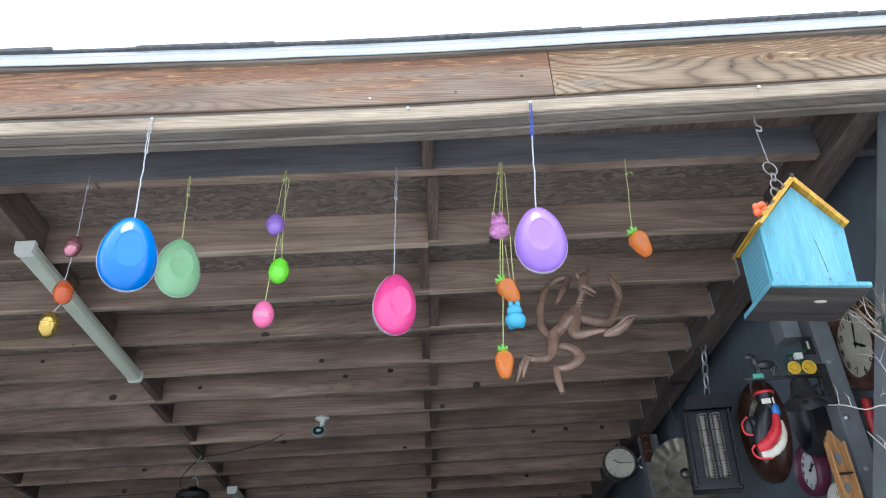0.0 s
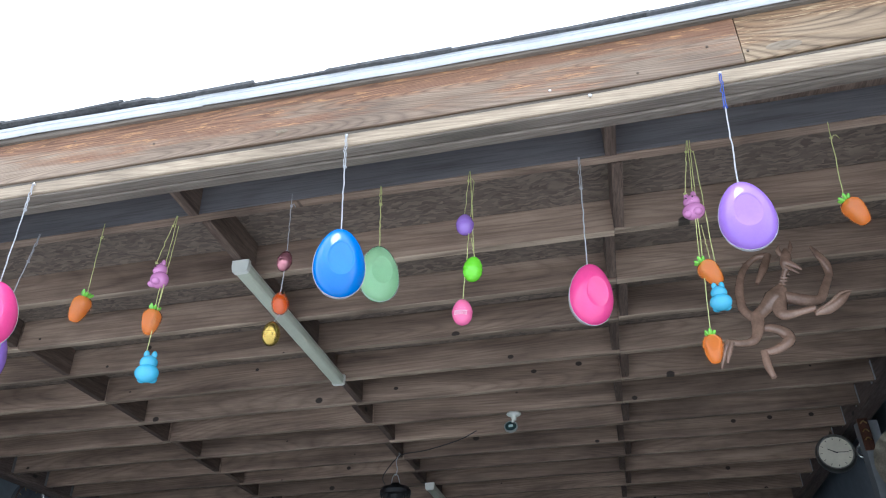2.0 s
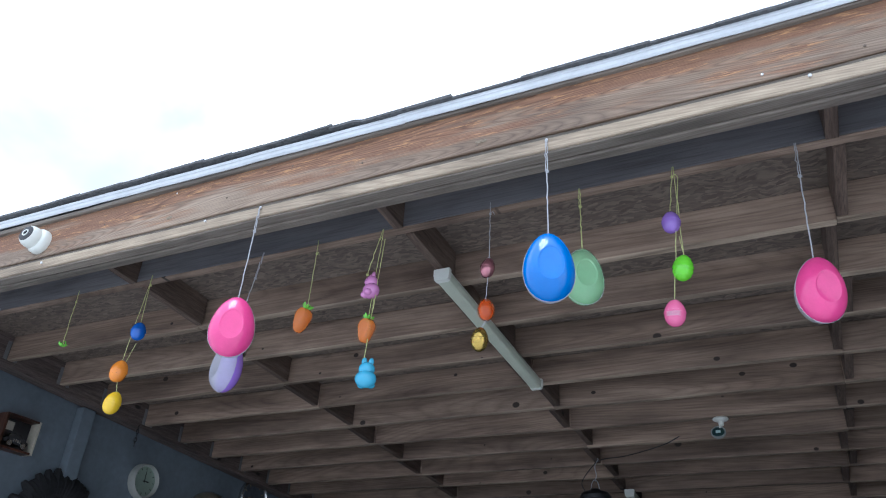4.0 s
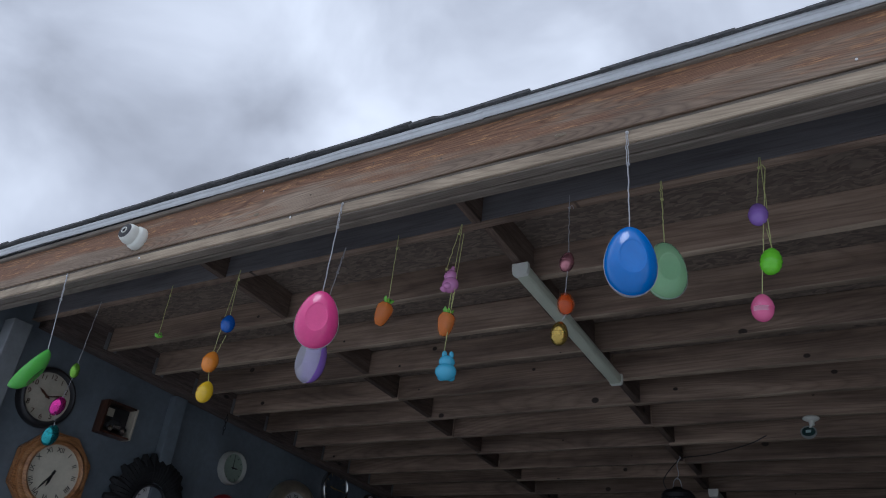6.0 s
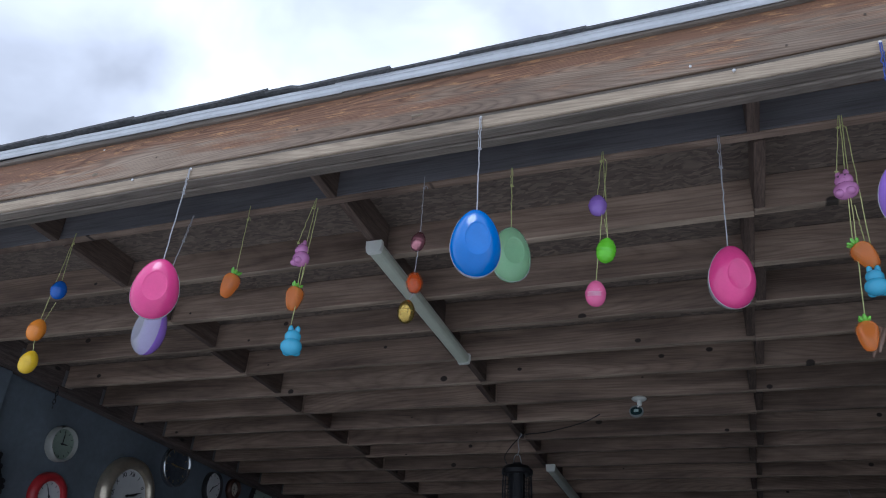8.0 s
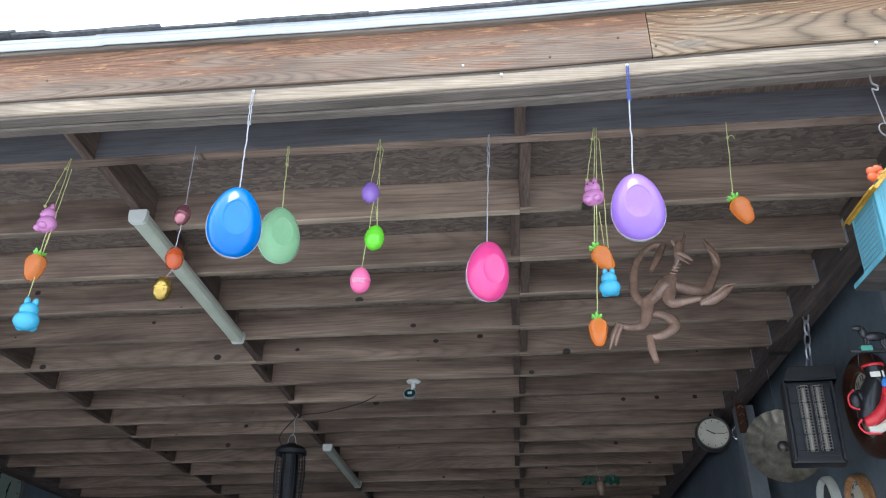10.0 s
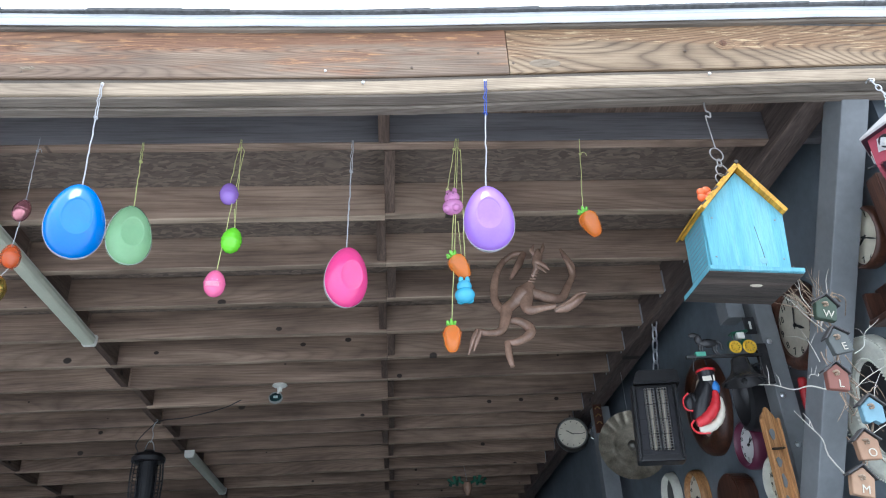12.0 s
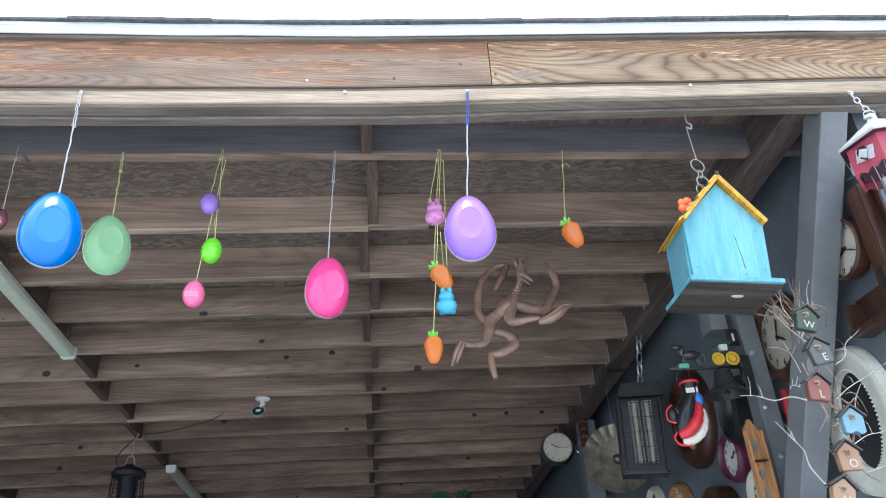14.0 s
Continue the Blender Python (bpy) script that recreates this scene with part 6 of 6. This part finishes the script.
for k in range(6):
    face = Matrix.Rotation(math.radians(60 * k), 4, "Z") @ Matrix.Translation((0, -0.108, 0))
    half_w = 0.1247 / 2
    scallop = [(-half_w + 0.1247 * i / 12, 0.012 + 0.012 * abs(math.sin(math.pi * i / 4))) for i in range(13)]
    part("house_wall", prism(scallop + [(half_w, 0.135), (-half_w, 0.135)], 0.01, 0, face), RASP, chime)
    part("foil_patch", box((0.07, 0.003, 0.05), (0, 0, 0), 0.001, face @ Matrix.Translation((0.002, -0.003, 0.075)) @ Matrix.Rotation(0.22, 4, "Y")), FOIL, chime)
    part("entrance", lathe([(0, 0.003), (0.019, 0.003), (0.022, 0)], 20, m=face @ Matrix.Translation((-0.004, -0.0045, 0.088)) @ Matrix.Rotation(radians(90), 4, "X")), BLACKMETAL, chime)
    part("entrance_paper", box((0.032, 0.003, 0.03), (0, 0, 0), 0.001, face @ Matrix.Translation((0, -0.009, 0.078)) @ Matrix.Rotation(0.5, 4, "Y")), FOIL, chime)
    part("perch", tube([face @ Vector((0.004, 0, 0.052)), face @ Vector((0.004, -0.034, 0.05))], 0.0035, 6), BLACKMETAL, chime)
part("house_floor", lathe([(0, 0.045), (0.108, 0.045), (0.108, 0.052), (0, 0.052)], 6, m=Matrix.Rotation(radians(0), 4, "Z")), PLUM, chime)
part("roof_soffit", lathe([(0, 0.1255), (0.146, 0.1255), (0.146, 0.1275), (0, 0.1275)], 6), PLUM, chime)
part("roof", lathe([(0, 0.128), (0.148, 0.128), (0.15, 0.136), (0.012, 0.245), (0, 0.247)], 6), PALEROOF, chime)
for k, (tx, ty, z0, z1) in enumerate(((-0.06, -0.05, -0.42, -0.03), (0.0, -0.07, -0.48, 0.0), (0.06, -0.05, -0.36, -0.02), (-0.03, 0.05, -0.44, -0.02), (0.04, 0.05, -0.40, -0.02))):
    part("chime_tube", tube([(tx, ty, z1), (tx, ty, z0)], 0.0165, 16), plain("dull_grey_tube", (0.24, 0.26, 0.28), 0.4, 0.6, vary=0.1), chime, smooth=True)
    for s in (-1, 1):
        part("chime_cord", tube([(tx + 0.012 * s, ty, z1 - 0.02), (tx + 0.02 * s, ty, 0.05)], 0.0015, 5), CORD, chime)
part("bow", knot((0, 0, 0.256), 0.013), WHITE, chime, smooth=True)
part("ring", tube([(0.02 * math.cos(t), 0.0, 0.275 + 0.016 * math.sin(t)) for t in (2 * math.pi * i / 20 for i in range(20))], 0.002, 6, closed=True), STEEL, chime)
chain(chime, (0.0, 0.0, 0.288), (-0.02, 0.03, 0.395), 4, STEEL, 0.002)
part("screw_hook", tube(smooth_path([(-0.03, 0.022, 0.395), (-0.018, 0.022, 0.388), (-0.014, 0.027, 0.402), (-0.025, 0.035, 0.410), (-0.03, 0.056, 0.410)], 5), 0.003, 6), STEEL, chime)

# ---- twig and little house garland that spells a greeting ----
TWIG = wood("dry_pale_twig", (0.20, 0.15, 0.11), (0.34, 0.27, 0.2), (0.46, 0.38, 0.30), "z", 0.85, knots=False)
PALETWIG = plain("whitened_twig", (0.50, 0.475, 0.42), 0.8, vary=0.15, scale=40)
HOUSES = (
    ("W", 1.152, 2.287, plain("dark_green_house_paint", (0.05, 0.075, 0.05), 0.6), 14, "dark green"), ("E", 1.162, 2.193, plain("grey_house_paint", (0.10, 0.11, 0.105), 0.6), -10, "grey"),
    ("L", 1.126, 2.094, plain("brick_red_house_paint", (0.19, 0.075, 0.055), 0.6), 8, "brick red"), ("C", 1.192, 2.003, plain("light_blue_house_paint", (0.17, 0.30, 0.36), 0.6), 2, "light blue"),
    ("O", 1.151, 1.916, plain("tan_house_paint", (0.30, 0.18, 0.11), 0.6), 0, "tan"), ("M", 1.109, 1.830, plain("sand_house_paint", (0.33, 0.21, 0.13), 0.6), 14, "sand"),
    ("E", 1.152, 1.731, plain("olive_house_paint", (0.16, 0.17, 0.07), 0.6), -6, "olive"))
welcome = thing("house_garland", (1.17, 1.74, 1.70), "string of seven little wooden houses spelling a greeting", "garland")
CREAMLETTER = plain("cream_letter_paint", (0.50, 0.47, 0.39), 0.6)
SLATE = plain("slate_roof_paint", (0.05, 0.047, 0.046), 0.6)
part("garland_cord", tube(smooth_path([(h[1] - 1.17 + 0.01, 0.016, h[2] - 1.70) for h in ((0, 1.19, 2.345), *HOUSES)], 5), 0.003, 6), TWIG, welcome)
part("garland_hook", tube(smooth_path([(0.03, 0.016, 0.645), (0.12, 0.1, 0.66), (0.235, 0.29, 0.68)], 5), 0.0015, 5), TWIG, welcome)
for ch, hx, hz, mat, lean, colour in HOUSES:
    m = Matrix.Translation((hx - 1.17, 0, hz - 1.70)) @ Matrix.Rotation(radians(lean), 4, "Y") @ Matrix.Scale(0.85, 4)
    foot = [(-0.032, -0.030), (-0.018, -0.034), (0.0, -0.024), (0.016, -0.036), (0.032, -0.030)] if ch == "C" else [(-0.032, -0.036), (0.032, -0.036)]
    hb = part("little_house", prism(foot + [(0.034, 0.018), (0, 0.046), (-0.034, 0.018)], 0.022, 0.0015, m @ Matrix.Translation((0, -0.011, 0))), mat, welcome, colour + " wooden house with pale letter")
    for s in (-1, 1):
        part("house_roof", box((0.056, 0.032, 0.005), (0, 0, 0), 0.001, m @ Matrix.Translation((s * 0.022, 0, 0.036)) @ Matrix.Rotation(s * 0.69, 4, "Y")), SLATE, hb)
    part("house_rosette", knot(m @ Vector((-0.004, -0.014, 0.016)), 0.0055), TWIG, hb)
    if ch != "C":
        letter("letter", ch, 0.034, CREAMLETTER, hb, m @ Matrix.Translation((0.006, -0.0125, -0.018)), 0.0008)

vine = thing("twig_bundle", (1.25, 1.86, 2.30), "bundle of dry pale twigs behind little houses", "twigs")
random.seed(31)


def twig(a, b, r, mat, sway=0.03, fork=2, name="twig"):
    a, b = Vector(a), Vector(b)
    pts = [a.lerp(b, u) + Vector((random.uniform(-1, 1), random.uniform(-0.5, 0.5), random.uniform(-1, 1))) * sway * math.sin(math.pi * u) for u in (0, 0.25, 0.5, 0.75, 1)]
    path = smooth_path(pts, 3)
    bm = tube(path, [r * (1 - 0.65 * i / (len(path) - 1)) for i in range(len(path))], 6)
    for k in range(fork):
        p = path[random.randrange(4, len(path) - 2)]
        q = p + Vector((random.uniform(-0.06, 0.06), random.uniform(-0.02, 0.02), random.uniform(0.0, 0.06)))
        tube([p, p.lerp(q, 0.5) + Vector((0.004, 0, 0.006)), q], [r * 0.55, r * 0.45, r * 0.2], 5, bm)
    part(name, bm, mat, vine)


base = Vector((-0.03, 0.02, 0.0))
for k in range(19):
    tip = Vector((random.uniform(-0.17, 0.05), random.uniform(-0.03, 0.05), random.uniform(0.03, 0.20)))
    twig(base + Vector((random.uniform(-0.02, 0.02), 0, random.uniform(-0.03, 0.03))), tip, random.uniform(0.0012, 0.0024), PALETWIG if k % 5 == 0 else TWIG, 0.014, 1)
for k in range(16):
    z = random.uniform(-0.42, 0.0)
    twig((random.uniform(-0.06, 0.03), 0.02, z), (random.uniform(-0.05, 0.08), random.uniform(0.0, 0.05), z + random.uniform(-0.16, -0.05)), random.uniform(0.0014, 0.0024), TWIG, 0.02, 0)
twig((-0.085, 0.0, -0.20), (-0.285, -0.02, -0.186), 0.0021, PALETWIG, 0.01, 2)
twig((-0.10, 0.0, -0.43), (-0.205, -0.02, -0.26), 0.0023, PALETWIG, 0.012, 2)
twig((-0.06, 0.0, 0.04), (-0.13, -0.02, 0.21), 0.0014, PALETWIG, 0.012, 2)
for a, b in (((0.0, 0, -0.2), (0.20, -0.01, -0.08)), ((0.0, 0, -0.33), (0.22, 0, -0.24)), ((0.03, 0, -0.10), (0.13, -0.01, 0.0)), ((0.02, 0, -0.40), (0.2, 0, -0.36)), ((0.02, 0, -0.28), (0.08, -0.01, -0.16)), ((-0.08, 0, -0.12), (-0.11, 0, -0.02)), ((-0.09, 0, -0.15), (-0.13, -0.01, -0.17))):
    twig(a, b, 0.0014, PALETWIG, 0.012, 2)
part("vine_stem", tube(smooth_path([(-0.03, 0.0, 0.03), (0.06, 0.06, 0.10), (0.155, 0.17, 0.13)], 5), 0.003, 6), TWIG, vine)

# ---- west wall ----
clock("round dark rimmed clock with tan dial", "west", 2.27, 2.665, 0.145, rim=0.032, case=BLACKMETAL, dial=TAN, hour=9.8, minute=12, ink=BROWN)
clock("octagonal golden oak clock with roman numerals", "west", 2.445, 2.268, 0.163, rim=0.062, deep=0.07, case=OAK, dial=IVORY, style="roman", hour=5.9, minute=35.5, octagon=True)
clock("round cream rimmed clock with pale green dial", "west", 3.79, 2.63, 0.105, rim=0.014, deep=0.06, case=plain("dull_cream_rim", (0.34, 0.345, 0.31), 0.5), dial=plain("sage_dial", (0.25, 0.31, 0.25), 0.5), style="ticks", hour=3, minute=0)
clock("red rimmed clock with white dial", "west", 3.81, 2.29, 0.10, rim=0.055, case=REDPAINT, dial=PALE, style="ticks", hour=4, minute=55)
clock("large brass rimmed clock with white roman dial", "west", 4.50, 2.42, 0.195, rim=0.085, deep=0.09, case=plain("pale_worn_brass", (0.60, 0.53, 0.40), 0.32, 0.8, vary=0.2, scale=10), dial=PALE, style="roman", hour=2.4, minute=12)
clock("round chrome clock with dark dial and markers", "west", 4.99, 2.745, 0.150, rim=0.016, deep=0.04, case=CHROME, dial=plain("blue_grey_dial", (0.07, 0.085, 0.10), 0.4, vary=0.4, scale=20), style="ticks", hour=9, minute=15, ink=BRASS)
clock("small white clock in dark pendulum case", "west", 5.51, 2.675, 0.112, 0.127, rim=0.008, case=BLACKMETAL, dial=PALE, style="ticks", hour=7, minute=10)
clock("small brown and cream round clock", "west", 5.82, 2.72, 0.06, rim=0.035, case=BROWN, dial=IVORY, style="ticks", hour=12, minute=30)
clock("tall clock with greenish oval dial", "west", 6.30, 2.66, 0.19, 0.23, rim=0.008, case=BLACKMETAL, dial=plain("faded_green_dial", (0.30, 0.36, 0.29), 0.55), style="ticks", hour=12, minute=30)
pend = thing("pendulum_case", Matrix.Translation((WEST, 5.40, 2.46)) @ Matrix.Rotation(radians(90), 4, "Z"), "dark wooden pendulum case below small clock", "clock case")
part("body", prism([(-0.07, -0.2), (0.07, -0.2), (0.09, 0.09), (-0.09, 0.09)], 0.06, 0.005, Matrix.Translation((0, -0.06, 0))), BROWN, pend)
part("bob", lathe([(0, 0.006), (0.025, 0.004), (0.03, 0)], 18, m=Matrix.Translation((0, -0.062, -0.0)) @ Matrix.Rotation(radians(90), 4, "X")), PALE, pend)

# black scalloped clock
sb = clock("white dial clock in black scalloped feather frame", "west", 3.13, 2.235, 0.115, rim=0.02, case=BLACKMETAL, dial=PALE, style="roman", hour=3, minute=32, x=WEST + 0.03)
random.seed(12)
FEATHER = plain("matt_black_feather", (0.008, 0.008, 0.009), 0.8, vary=0.2, scale=20)
for k in range(56):
    t = 2 * math.pi * k / 56
    r1 = random.uniform(0.27, 0.32)
    pts = [(0.12 * math.cos(t), -0.005, 0.12 * math.sin(t)), (0.2 * math.cos(t + 0.05), -0.03, 0.2 * math.sin(t + 0.05)), (r1 * math.cos(t + 0.02), -0.01, r1 * math.sin(t + 0.02))]
    path = smooth_path(pts, 3)
    part("feather", tube(path, [0.018, 0.026, 0.032, 0.034, 0.034, 0.03, 0.016], 7), FEATHER, sb)

# shadow box with a toy car
shad = thing("shadow_box", Matrix.Translation((WEST, 2.74, 2.665)) @ Matrix.Rotation(radians(90), 4, "Z"), "small wooden shadow box with dark model car", "shadow box")
part("back", box((0.22, 0.008, 0.19), (0, -0.004, 0)), BLACKMETAL, shad)
for name, size, at in (("side", (0.014, 0.08, 0.20), (-0.108, -0.04, 0)), ("side", (0.014, 0.08, 0.20), (0.108, -0.04, 0)), ("top", (0.20, 0.08, 0.012), (0, -0.04, 0.094)), ("bottom", (0.20, 0.08, 0.012), (0, -0.04, -0.094))):
    # the right side is pale to paint in the light that falls on it
    part(name, box(size, at, 0.002), TAN if at[0] > 0.1 else BROWN, shad)
part("model_car", prism([(-0.075, -0.06), (0.075, -0.06), (0.08, -0.035), (0.04, -0.028), (0.02, 0.0), (-0.035, 0.0), (-0.05, -0.028), (-0.08, -0.035)], 0.04, 0.004, Matrix.Translation((0, -0.065, 0))), CAST, shad)
for wx in (-0.045, 0.045):
    part("car_wheel", lathe([(0, 0.006), (0.016, 0.005), (0.018, 0), (0.016, -0.005)], 16, m=Matrix.Translation((wx, -0.068, -0.062)) @ Matrix.Rotation(radians(90), 4, "X")), CHROME, shad)
for k in range(4):
    part("grille_bar", box((0.006, 0.003, 0.016), (-0.02 + 0.014 * k, -0.067, -0.042)), CHROME, shad)
part("pale_card", box((0.08, 0.003, 0.05), (-0.05, -0.012, 0.045), 0.001), TAN, shad)
# hooks and chain high on the west side
for y in (3.52,):
    hk = thing("ceiling_hook", (-4.37, y, under(y) - 0.03), "steel hook with short chain under the ledger", "hook", "ledger hooks")
    chain(hk, (0, 0, -0.14), (0, 0, 0.0), 5, CAST, 0.003)
